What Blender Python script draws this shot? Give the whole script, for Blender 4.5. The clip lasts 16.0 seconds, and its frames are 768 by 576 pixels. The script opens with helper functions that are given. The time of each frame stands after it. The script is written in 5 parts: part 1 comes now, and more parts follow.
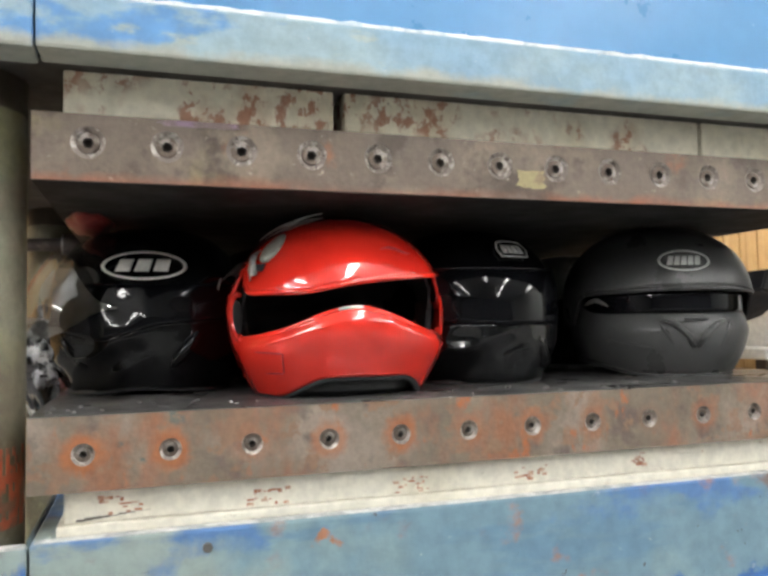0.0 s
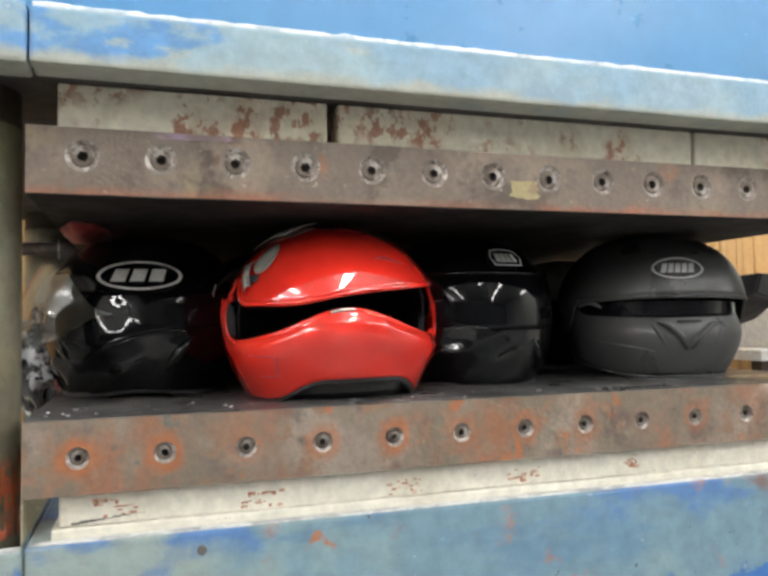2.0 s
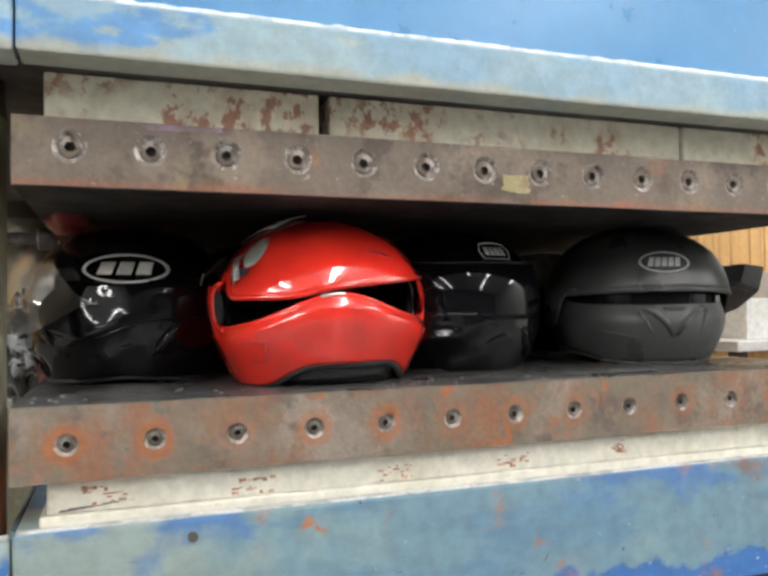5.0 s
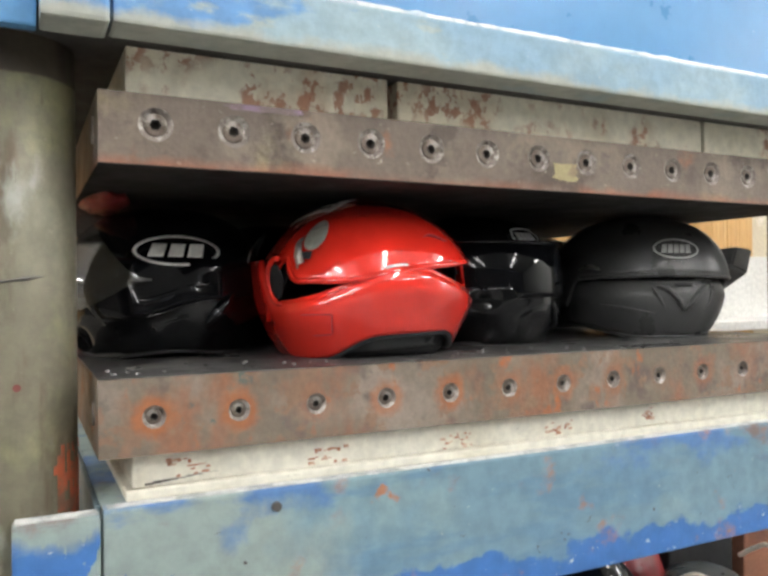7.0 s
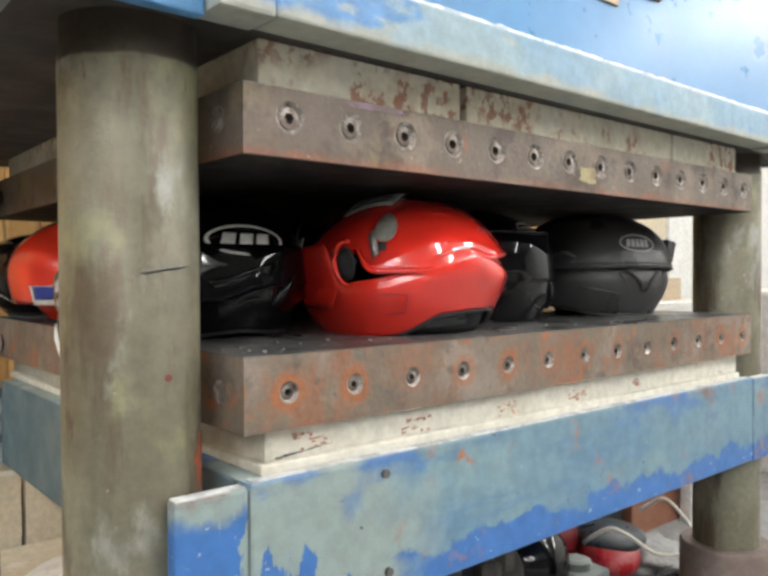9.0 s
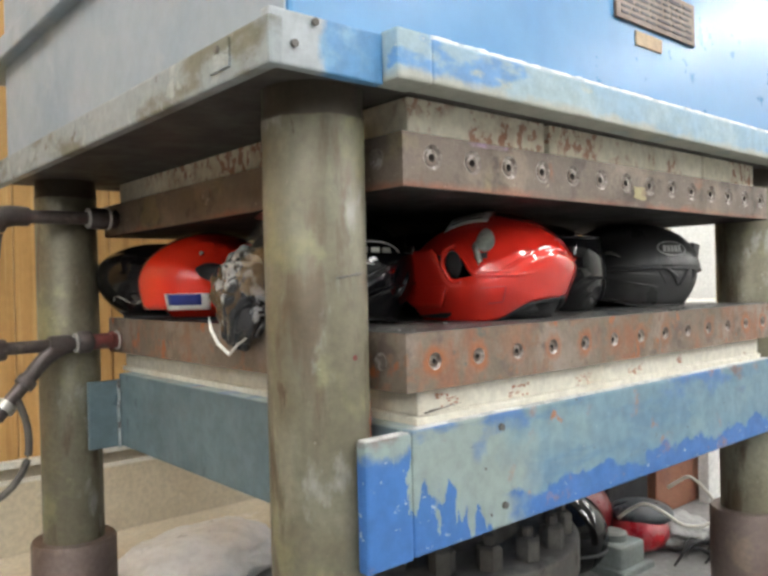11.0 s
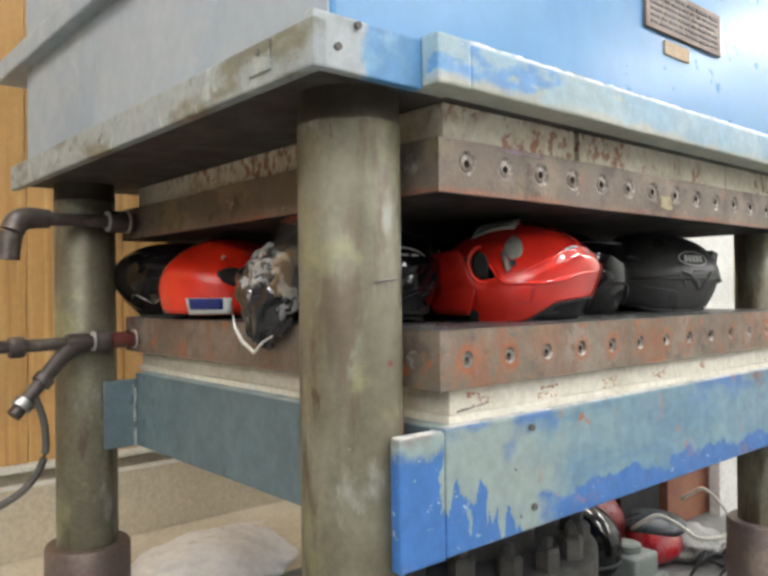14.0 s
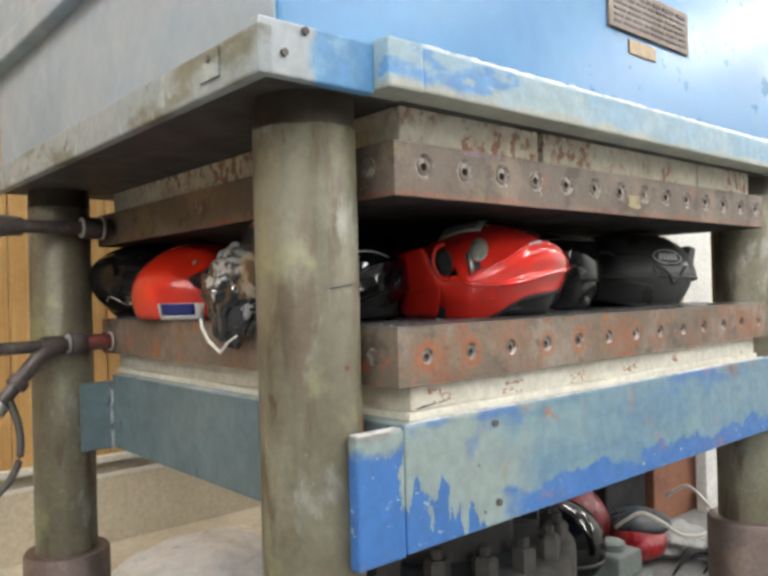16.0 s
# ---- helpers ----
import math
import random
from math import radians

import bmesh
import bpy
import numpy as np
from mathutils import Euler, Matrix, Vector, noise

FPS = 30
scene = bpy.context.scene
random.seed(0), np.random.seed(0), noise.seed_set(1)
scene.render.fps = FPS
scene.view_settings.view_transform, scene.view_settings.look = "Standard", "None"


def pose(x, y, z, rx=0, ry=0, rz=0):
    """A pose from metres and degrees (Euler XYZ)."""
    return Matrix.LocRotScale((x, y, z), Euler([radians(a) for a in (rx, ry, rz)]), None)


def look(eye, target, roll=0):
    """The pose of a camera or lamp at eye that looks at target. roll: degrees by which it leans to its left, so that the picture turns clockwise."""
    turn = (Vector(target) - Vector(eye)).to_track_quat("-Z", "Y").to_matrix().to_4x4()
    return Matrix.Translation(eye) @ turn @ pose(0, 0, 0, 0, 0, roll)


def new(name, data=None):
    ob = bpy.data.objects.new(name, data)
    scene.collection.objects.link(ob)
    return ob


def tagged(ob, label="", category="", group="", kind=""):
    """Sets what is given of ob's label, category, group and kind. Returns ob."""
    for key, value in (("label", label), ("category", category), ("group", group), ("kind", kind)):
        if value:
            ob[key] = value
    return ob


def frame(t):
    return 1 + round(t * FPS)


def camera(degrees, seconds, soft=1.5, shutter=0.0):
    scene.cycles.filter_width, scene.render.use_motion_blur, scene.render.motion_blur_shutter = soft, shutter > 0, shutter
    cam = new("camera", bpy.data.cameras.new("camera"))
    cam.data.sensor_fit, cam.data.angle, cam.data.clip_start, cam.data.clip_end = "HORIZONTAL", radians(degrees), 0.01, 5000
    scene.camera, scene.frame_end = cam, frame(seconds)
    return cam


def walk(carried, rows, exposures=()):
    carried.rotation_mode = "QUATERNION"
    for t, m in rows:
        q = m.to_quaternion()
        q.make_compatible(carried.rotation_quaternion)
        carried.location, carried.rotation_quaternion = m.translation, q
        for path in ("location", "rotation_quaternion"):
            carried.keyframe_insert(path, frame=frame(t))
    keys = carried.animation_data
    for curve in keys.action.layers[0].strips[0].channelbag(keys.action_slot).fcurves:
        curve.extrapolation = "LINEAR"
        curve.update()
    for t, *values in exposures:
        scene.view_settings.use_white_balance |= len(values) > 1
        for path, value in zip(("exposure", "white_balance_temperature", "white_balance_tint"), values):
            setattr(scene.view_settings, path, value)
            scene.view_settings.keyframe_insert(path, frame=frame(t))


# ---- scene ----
cam = camera(55.22, 16.0, soft=3.1)
PATH = [
    (0, (0.0632, -0.8727, -0.2081), (0.6766, 1.0284, -0.1097), -0.92),
    (0.5, (0.0635, -0.8693, -0.2039), (0.6677, 1.0346, -0.1022), -1.00),
    (1, (0.0670, -0.8715, -0.1974), (0.6896, 1.0262, -0.0915), -1.16),
    (1.5, (0.0688, -0.8797, -0.1925), (0.6957, 1.0168, -0.0907), -1.06),
    (2, (0.0678, -0.8802, -0.1904), (0.6846, 1.0202, -0.1012), -0.93),
    (2.5, (0.0670, -0.8800, -0.1873), (0.6942, 1.0171, -0.1009), -0.79),
    (3, (0.0661, -0.8796, -0.1891), (0.7152, 1.0103, -0.1043), -0.54),
    (3.5, (0.0573, -0.8789, -0.1895), (0.7229, 1.0044, -0.0894), -0.56),
    (4, (0.0563, -0.8694, -0.1922), (0.7269, 1.0128, -0.1058), -0.82),
    (6.5, (-0.0128, -0.8696, -0.1674), (0.6875, 1.0037, -0.1508), -0.38),
    (7, (-0.1298, -0.8100, -0.1796), (0.7554, 0.9834, -0.1730), -0.57),
    (7.5, (-0.2445, -0.7935, -0.1809), (0.7400, 0.9474, -0.1922), 0.11),
    (8, (-0.3367, -0.7672, -0.1677), (0.8714, 0.8266, -0.1594), -1.93),
    (8.5, (-0.4158, -0.6909, -0.1630), (0.8686, 0.8418, -0.1934), -0.80),
    (9, (-0.4424, -0.6828, -0.1727), (0.8462, 0.8464, -0.2076), -0.33),
    (9.5, (-0.5678, -0.7144, -0.1775), (0.7863, 0.7574, -0.1809), -1.20),
    (10, (-0.6682, -0.7457, -0.1735), (0.6478, 0.7603, -0.1815), -1.83),
    (12.5, (-0.7588, -0.7283, -0.1851), (0.5438, 0.7893, -0.1973), -1.03),
    (13, (-0.7617, -0.7220, -0.1825), (0.5373, 0.7986, -0.1838), -0.91),
    (13.5, (-0.7625, -0.7152, -0.1821), (0.5460, 0.7973, -0.1767), -0.86),
    (14, (-0.7700, -0.7060, -0.1806), (0.5384, 0.8067, -0.1695), -0.68),
    (14.5, (-0.7669, -0.7068, -0.1790), (0.5471, 0.8009, -0.1596), -0.69),
    (15, (-0.7571, -0.7123, -0.1785), (0.5627, 0.7903, -0.1580), -0.92),
    (15.5, (-0.7451, -0.7250, -0.1789), (0.5825, 0.7707, -0.1706), -1.22),
    (16, (-0.7266, -0.7432, -0.1752), (0.5833, 0.7681, -0.1656), -1.50),
]
walk(cam, [(t, look(eye, target, roll)) for t, eye, target, roll in PATH])

# how far the press table has risen, by time
RISE = [(0, 0.0), (1, 0.0046), (2, 0.0092), (3, 0.0124), (4, 0.0166), (6.5, 0.0286), (7, 0.0336), (7.5, 0.0368),
        (8, 0.0386), (8.5, 0.0412), (9, 0.0445), (9.5, 0.0472), (10, 0.0508), (12.5, 0.062), (13, 0.0642),
        (14, 0.0684), (15, 0.073), (16, 0.0778)]
FLOOR = -1.05

# ---- light ----
scene.view_settings.exposure = 0.0
world = bpy.data.worlds.new("room_air")
scene.world = world
world.use_nodes = True
world.node_tree.nodes["Background"].inputs[0].default_value = (0.8, 0.9, 1.0, 1)
world.node_tree.nodes["Background"].inputs[1].default_value = 0.02
# fluorescent lamps in rows that run away from the press front: x, y of each
TUBES = [(x, y) for x in (-4.6, -2.4, 2.9) for y in (-1.4, -3.0, -4.6, -6.2)] + [(-1.7, 1.1), (3.3, 0.9), (5.3, 0.2), (5.9, -1.8), (5.9, -3.2), (0.95, -1.4), (0.95, -3.0), (-1.45, -1.0)]
TUBE_Z = 2.05


# ---- materials ----
def ramp_mask(nt, coord, scale, lo, hi, detail=5.0, stretch=(1, 1, 1), offset=(0, 0, 0), rough=0.6):
    mp = nt.nodes.new("ShaderNodeMapping")
    mp.inputs["Scale"].default_value = stretch
    mp.inputs["Location"].default_value = offset
    nt.links.new(coord, mp.inputs[0])
    no = nt.nodes.new("ShaderNodeTexNoise")
    no.inputs["Scale"].default_value, no.inputs["Detail"].default_value, no.inputs["Roughness"].default_value = scale, detail, rough
    nt.links.new(mp.outputs[0], no.inputs["Vector"])
    mr = nt.nodes.new("ShaderNodeMapRange")
    mr.interpolation_type = "SMOOTHSTEP"
    mr.inputs[1].default_value, mr.inputs[2].default_value = lo, hi
    nt.links.new(no.outputs["Fac"], mr.inputs[0])
    return mr.outputs[0]


def mix(nt, fac, a, b, blend="MIX"):
    m = nt.nodes.new("ShaderNodeMix")
    m.data_type, m.blend_type = "RGBA", blend
    for sock, v in ((m.inputs[0], fac), (m.inputs[6], a), (m.inputs[7], b)):
        if hasattr(v, "links"):
            nt.links.new(v, sock)
        elif isinstance(v, (int, float)):
            sock.default_value = v
        else:
            sock.default_value = (*v, 1)
    return m.outputs[2]


def calc(nt, op, a, b=0.0, c=0.0):
    m = nt.nodes.new("ShaderNodeMath")
    m.operation = op
    for sock, v in zip(m.inputs, (a, b, c)):
        if hasattr(v, "links"):
            nt.links.new(v, sock)
        else:
            sock.default_value = v
    return m.outputs[0]


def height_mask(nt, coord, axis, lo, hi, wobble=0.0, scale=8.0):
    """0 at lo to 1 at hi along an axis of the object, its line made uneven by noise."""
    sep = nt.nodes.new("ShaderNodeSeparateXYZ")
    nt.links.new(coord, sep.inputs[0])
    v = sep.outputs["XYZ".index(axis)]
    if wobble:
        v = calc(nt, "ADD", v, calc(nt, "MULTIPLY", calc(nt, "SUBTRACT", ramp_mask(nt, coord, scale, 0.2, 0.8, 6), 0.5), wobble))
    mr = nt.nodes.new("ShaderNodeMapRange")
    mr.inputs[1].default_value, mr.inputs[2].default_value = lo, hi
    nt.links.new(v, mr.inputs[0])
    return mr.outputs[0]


def material(name, base, layers=(), rough=0.5, metal=0.0, bump=0.15, bump_scale=120.0, coat=0.0, rough_var=0.12, grain=0.12, shaped=None, spec=0.5):
    """layers: (colour, scale, lo, hi[, stretch[, offset]]) of noise patches laid over the base colour."""
    m = bpy.data.materials.new(name)
    m.use_nodes = True
    nt = m.node_tree
    bsdf = nt.nodes["Principled BSDF"]
    tc = nt.nodes.new("ShaderNodeTexCoord")
    co = tc.outputs["Object"]
    col = mix(nt, 0.0, base, base)
    for layer in layers:
        c, s, lo, hi = layer[:4]
        stretch = layer[4] if len(layer) > 4 else (1, 1, 1)
        offset = layer[5] if len(layer) > 5 else (s * 0.13, lo * 7, hi * 3)
        col = mix(nt, ramp_mask(nt, co, s, lo, hi, 6, stretch, offset), col, c)
    if shaped:
        col = shaped(nt, co, col)
    if grain:
        g = ramp_mask(nt, co, bump_scale * 0.7, 0.25, 0.75, 3)
        tone = nt.nodes.new("ShaderNodeMapRange")
        tone.inputs[3].default_value, tone.inputs[4].default_value = 1 - grain, 1 + grain
        nt.links.new(g, tone.inputs[0])
        gc = nt.nodes.new("ShaderNodeCombineColor")
        for k in range(3):
            nt.links.new(tone.outputs[0], gc.inputs[k])
        col = mix(nt, 1.0, col, gc.outputs[0], "MULTIPLY")
    nt.links.new(col, bsdf.inputs["Base Color"])
    rv = nt.nodes.new("ShaderNodeMapRange")
    rv.inputs[3].default_value, rv.inputs[4].default_value = max(0.02, rough - rough_var), min(1, rough + rough_var)
    nt.links.new(ramp_mask(nt, co, 14, 0.3, 0.7, 5), rv.inputs[0])
    nt.links.new(rv.outputs[0], bsdf.inputs["Roughness"])
    bsdf.inputs["Metallic"].default_value = metal
    bsdf.inputs["Coat Weight"].default_value = coat
    bsdf.inputs["Coat Roughness"].default_value = 0.04
    bsdf.inputs["Specular IOR Level"].default_value = spec
    if bump:
        bn = nt.nodes.new("ShaderNodeBump")
        bn.inputs["Strength"].default_value, bn.inputs["Distance"].default_value = bump, 0.004
        h1 = ramp_mask(nt, co, bump_scale, 0.2, 0.8, 4)
        h2 = ramp_mask(nt, co, bump_scale * 0.15, 0.2, 0.8, 4)
        nt.links.new(calc(nt, "ADD", calc(nt, "MULTIPLY", h1, 0.4), h2), bn.inputs["Height"])
        nt.links.new(bn.outputs[0], bsdf.inputs["Normal"])
    return m


def hole_rust(x0, pitch, zc):
    """Rust rings of differing strength round a row of holes."""
    def shaped(nt, co, col):
        sep = nt.nodes.new("ShaderNodeSeparateXYZ")
        nt.links.new(co, sep.inputs[0])
        u = calc(nt, "DIVIDE", calc(nt, "SUBTRACT", sep.outputs[0], x0), pitch)
        cell = calc(nt, "ROUND", u)
        dx = calc(nt, "MULTIPLY", calc(nt, "SUBTRACT", u, cell), pitch)
        dz = calc(nt, "SUBTRACT", sep.outputs[2], zc)
        d = calc(nt, "SQRT", calc(nt, "ADD", calc(nt, "MULTIPLY", dx, dx), calc(nt, "MULTIPLY", dz, dz)))
        d = calc(nt, "ADD", d, calc(nt, "MULTIPLY", calc(nt, "SUBTRACT", ramp_mask(nt, co, 60, 0.2, 0.8, 4), 0.5), 0.012))
        ring = nt.nodes.new("ShaderNodeMapRange")
        ring.inputs[1].default_value, ring.inputs[2].default_value = 0.027, 0.016
        nt.links.new(d, ring.inputs[0])
        wn = nt.nodes.new("ShaderNodeTexWhiteNoise")
        wn.noise_dimensions = "1D"
        nt.links.new(calc(nt, "ADD", cell, 3.3), wn.inputs["W"])
        return mix(nt, calc(nt, "MULTIPLY", calc(nt, "MULTIPLY", ring.outputs[0], wn.outputs["Value"]), 0.8), col, (0.36, 0.12, 0.04))
    return shaped


def bolster_paint(nt, co, col):
    """Sage primer at the near corner, steel blue beyond it, the old strong blue left in ragged teeth along the corner and the lower edge."""
    sep = nt.nodes.new("ShaderNodeSeparateXYZ")
    nt.links.new(co, sep.inputs[0])
    sage = height_mask(nt, co, "X", 0.21, 0.13, 0.16, 6)
    col = mix(nt, sage, col, (0.275, 0.345, 0.33))
    slope = calc(nt, "ADD", sep.outputs[2], calc(nt, "MULTIPLY", sep.outputs[0], 0.85))
    ragged = calc(nt, "MULTIPLY", calc(nt, "SUBTRACT", ramp_mask(nt, co, 30, 0.25, 0.75, 7, (1.0, 1.0, 0.22)), 0.5), 0.13)
    chips = calc(nt, "MULTIPLY", calc(nt, "SUBTRACT", ramp_mask(nt, co, 16, 0.25, 0.75, 7, (1.0, 1.0, 0.8), (5, 2, 1)), 0.5), 0.07)
    v = calc(nt, "ADD", calc(nt, "ADD", slope, ragged), chips)
    corner = nt.nodes.new("ShaderNodeMapRange")
    corner.inputs[1].default_value, corner.inputs[2].default_value = -0.548, -0.553
    nt.links.new(v, corner.inputs[0])
    low = calc(nt, "MULTIPLY", height_mask(nt, co, "Z", -0.566, -0.574, 0.06, 9), height_mask(nt, co, "X", 0.12, 0.2, 0.14, 14))
    keep = calc(nt, "MULTIPLY", calc(nt, "MAXIMUM", low, corner.outputs[0]), height_mask(nt, co, "Z", -0.452, -0.468, 0.03, 14))
    col = mix(nt, keep, col, (0.045, 0.155, 0.42))
    top = height_mask(nt, co, "Z", -0.475, -0.45, 0.08, 9)
    col = mix(nt, calc(nt, "MULTIPLY", top, ramp_mask(nt, co, 5, 0.5, 0.6, 6, (1, 1, 2))), col, (0.09, 0.2, 0.42))
    col = mix(nt, calc(nt, "MULTIPLY", top, ramp_mask(nt, co, 10, 0.55, 0.68, 6, (1, 1, 1.5), (3, 1, 7))), col, (0.21, 0.15, 0.14))
    col = mix(nt, calc(nt, "MULTIPLY", keep, ramp_mask(nt, co, 55, 0.63, 0.70, 6, (1, 1, 1.6))), col, (0.5, 0.55, 0.56))
    col = mix(nt, ramp_mask(nt, co, 9, 0.59, 0.70, 6, (1, 1, 1.2), (1, 6, 2)), col, (0.36, 0.18, 0.11))
    return mix(nt, ramp_mask(nt, co, 40, 0.69, 0.72, 6), col, (0.07, 0.06, 0.06))


def board_stain(nt, co, col):
    """Clusters of fine rusty smudges."""
    where = ramp_mask(nt, co, 8, 0.44, 0.54, 3, (1, 0.3, 0.8))
    soft = ramp_mask(nt, co, 26, 0.4, 0.75, 6)
    fine = ramp_mask(nt, co, 60, 0.49, 0.57, 7, (1, 1, 0.8))
    col = mix(nt, calc(nt, "MULTIPLY", where, calc(nt, "MULTIPLY", soft, 0.5)), col, (0.45, 0.30, 0.18))
    return mix(nt, calc(nt, "MULTIPLY", where, calc(nt, "MULTIPLY", fine, 0.85)), col, (0.33, 0.13, 0.07))


def corner_paint(nt, co, col):
    """Blue, worn to pale grey at the outer end."""
    return mix(nt, height_mask(nt, co, "X", -0.205, -0.215, 0.02, 20), col, (0.36, 0.40, 0.42))


STEEL_TOP = material("upper_platen_steel", (0.165, 0.132, 0.108),
                     [((0.235, 0.19, 0.15), 7, 0.47, 0.62), ((0.10, 0.08, 0.066), 14, 0.52, 0.64), ((0.24, 0.2, 0.12), 5, 0.58, 0.68), ((0.27, 0.13, 0.075), 14, 0.6, 0.76), ((0.36, 0.32, 0.27), 70, 0.64, 0.74)],
                     rough=0.5, metal=0.4, bump=0.2, bump_scale=160,
                     shaped=lambda nt, co, col: mix(nt, calc(nt, "MULTIPLY", height_mask(nt, co, "Z", -0.030, -0.043, 0.018, 16), ramp_mask(nt, co, 8, 0.35, 0.65, 6)), col, (0.29, 0.115, 0.065)))
STEEL_LOW = material("lower_platen_steel", (0.185, 0.15, 0.115),
                     [((0.29, 0.24, 0.2), 7, 0.45, 0.65), ((0.13, 0.10, 0.085), 16, 0.54, 0.68), ((0.27, 0.13, 0.075), 9, 0.50, 0.68, (1.4, 1, 0.7)), ((0.40, 0.13, 0.045), 16, 0.58, 0.66, (1.4, 1, 0.7)), ((0.24, 0.15, 0.10), 34, 0.54, 0.62), ((0.11, 0.13, 0.12), 30, 0.66, 0.72)],
                     rough=0.58, metal=0.3, bump=0.25, bump_scale=160, shaped=hole_rust(-0.004, 0.0921, -0.3456))
PLUG = material("plug_steel", (0.38, 0.35, 0.32), [((0.15, 0.12, 0.10), 60, 0.45, 0.6), ((0.5, 0.48, 0.45), 14, 0.58, 0.66)], rough=0.4, metal=0.7, bump=0.2)
# dark inside of the plug sockets
HOLE_DARK = material("socket_interior", (0.055, 0.046, 0.04), rough=0.7, bump=0)
BORE = material("bore_steel", (0.21, 0.18, 0.16), [((0.42, 0.39, 0.36), 80, 0.5, 0.6), ((0.09, 0.07, 0.06), 120, 0.55, 0.65)], rough=0.45, metal=0.5, bump=0.15)
# near-black steel: the shade under the upper platen is put into its colour
FACE_SHADE = material("shaded_steel", (0.018, 0.017, 0.016), [((0.03, 0.028, 0.026), 6, 0.5, 0.7)], rough=0.75, bump=0.1, spec=0.25)
SLATE = material("greasy_dark_steel", (0.085, 0.085, 0.085), [((0.15, 0.145, 0.14), 8, 0.5, 0.65), ((0.05, 0.05, 0.05), 14, 0.5, 0.65), ((0.4, 0.4, 0.4), 90, 0.68, 0.72)], rough=0.36, metal=0.3, bump=0.15)
CREAM = material("insulation_board", (0.78, 0.76, 0.66), [((0.70, 0.67, 0.56), 9, 0.45, 0.7), ((0.5, 0.36, 0.26), 60, 0.66, 0.72), ((0.25, 0.2, 0.16), 42, 0.70, 0.73, (0.5, 1, 1.6))],
                 rough=0.75, bump=0.12, bump_scale=90)
CREAM_RUST = material("stained_insulation_board", (0.74, 0.71, 0.59),
                      [((0.63, 0.59, 0.46), 9, 0.45, 0.7), ((0.2, 0.15, 0.11), 90, 0.68, 0.74)],
                      rough=0.75, bump=0.14, bump_scale=90, shaped=board_stain)
BLUE = material("crown_blue_paint", (0.095, 0.28, 0.53), [((0.12, 0.315, 0.55), 1.6, 0.3, 0.8), ((0.078, 0.24, 0.49), 3.5, 0.5, 0.9, (1, 1, 0.5)), ((0.2, 0.4, 0.62), 60, 0.7, 0.8)],
                rough=0.3, bump=0.03, bump_scale=40, grain=0.03, rough_var=0.03)
CORNER = material("corner_worn_paint", (0.09, 0.25, 0.47), [((0.2, 0.37, 0.52), 9, 0.55, 0.7), ((0.4, 0.42, 0.4), 40, 0.68, 0.72), ((0.07, 0.07, 0.06), 50, 0.7, 0.73)],
                  rough=0.42, bump=0.12, bump_scale=70, shaped=corner_paint)
FLANGE = material("flange_worn_paint", (0.225, 0.375, 0.50),
                  [((0.31, 0.43, 0.48), 4, 0.42, 0.62, (0.7, 1, 1.2)), ((0.12, 0.29, 0.55), 6, 0.58, 0.64, (0.6, 1, 1.3)), ((0.37, 0.44, 0.42), 7, 0.56, 0.62, (0.7, 1, 1.6), (2.3, 1.1, 4.0)), ((0.25, 0.21, 0.15), 45, 0.69, 0.74), ((0.45, 0.52, 0.54), 80, 0.68, 0.74)],
                  rough=0.45, bump=0.12, bump_scale=70,
                  shaped=lambda nt, co, col: mix(nt, height_mask(nt, co, "Z", 0.1, 0.088, 0.02, 14), col, (0.38, 0.40, 0.35)))
FLANGE_SIDE = material("side_worn_grey_paint", (0.29, 0.33, 0.34),
                       [((0.16, 0.165, 0.125), 5, 0.48, 0.6, (1, 1, 2)), ((0.38, 0.42, 0.41), 18, 0.57, 0.64), ((0.13, 0.11, 0.08), 30, 0.62, 0.68)],
                       rough=0.5, bump=0.15, bump_scale=70)
GREYBLUE = material("crown_side_grey_paint", (0.33, 0.40, 0.455), [((0.28, 0.355, 0.42), 2.5, 0.4, 0.65), ((0.37, 0.43, 0.46), 8, 0.58, 0.7)], rough=0.42, bump=0.05, bump_scale=60, grain=0.04)
# much darker than the crown's front and sides
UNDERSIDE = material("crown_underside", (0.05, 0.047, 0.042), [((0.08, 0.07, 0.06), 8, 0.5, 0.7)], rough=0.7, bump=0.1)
BOLSTER = material("bolster_chipped_paint", (0.165, 0.275, 0.345),
                   [((0.21, 0.32, 0.36), 5, 0.48, 0.62), ((0.13, 0.24, 0.34), 7, 0.56, 0.64, (0.4, 1, 1.8)), ((0.30, 0.2, 0.15), 7, 0.62, 0.76, (1, 1, 1.3)), ((0.40, 0.17, 0.09), 18, 0.665, 0.72), ((0.08, 0.07, 0.07), 36, 0.685, 0.715), ((0.40, 0.48, 0.48), 60, 0.68, 0.74)],
                   rough=0.48, bump=0.16, bump_scale=60, shaped=bolster_paint)
# darker copy of the bolster paint, with the shade of side and rear in it
BOLSTER_SHADED = material("bolster_shaded_paint", (0.10, 0.148, 0.168), [((0.12, 0.175, 0.195), 4, 0.4, 0.65), ((0.07, 0.105, 0.13), 20, 0.62, 0.7), ((0.2, 0.25, 0.26), 40, 0.7, 0.73)], rough=0.5, bump=0.08, bump_scale=60)
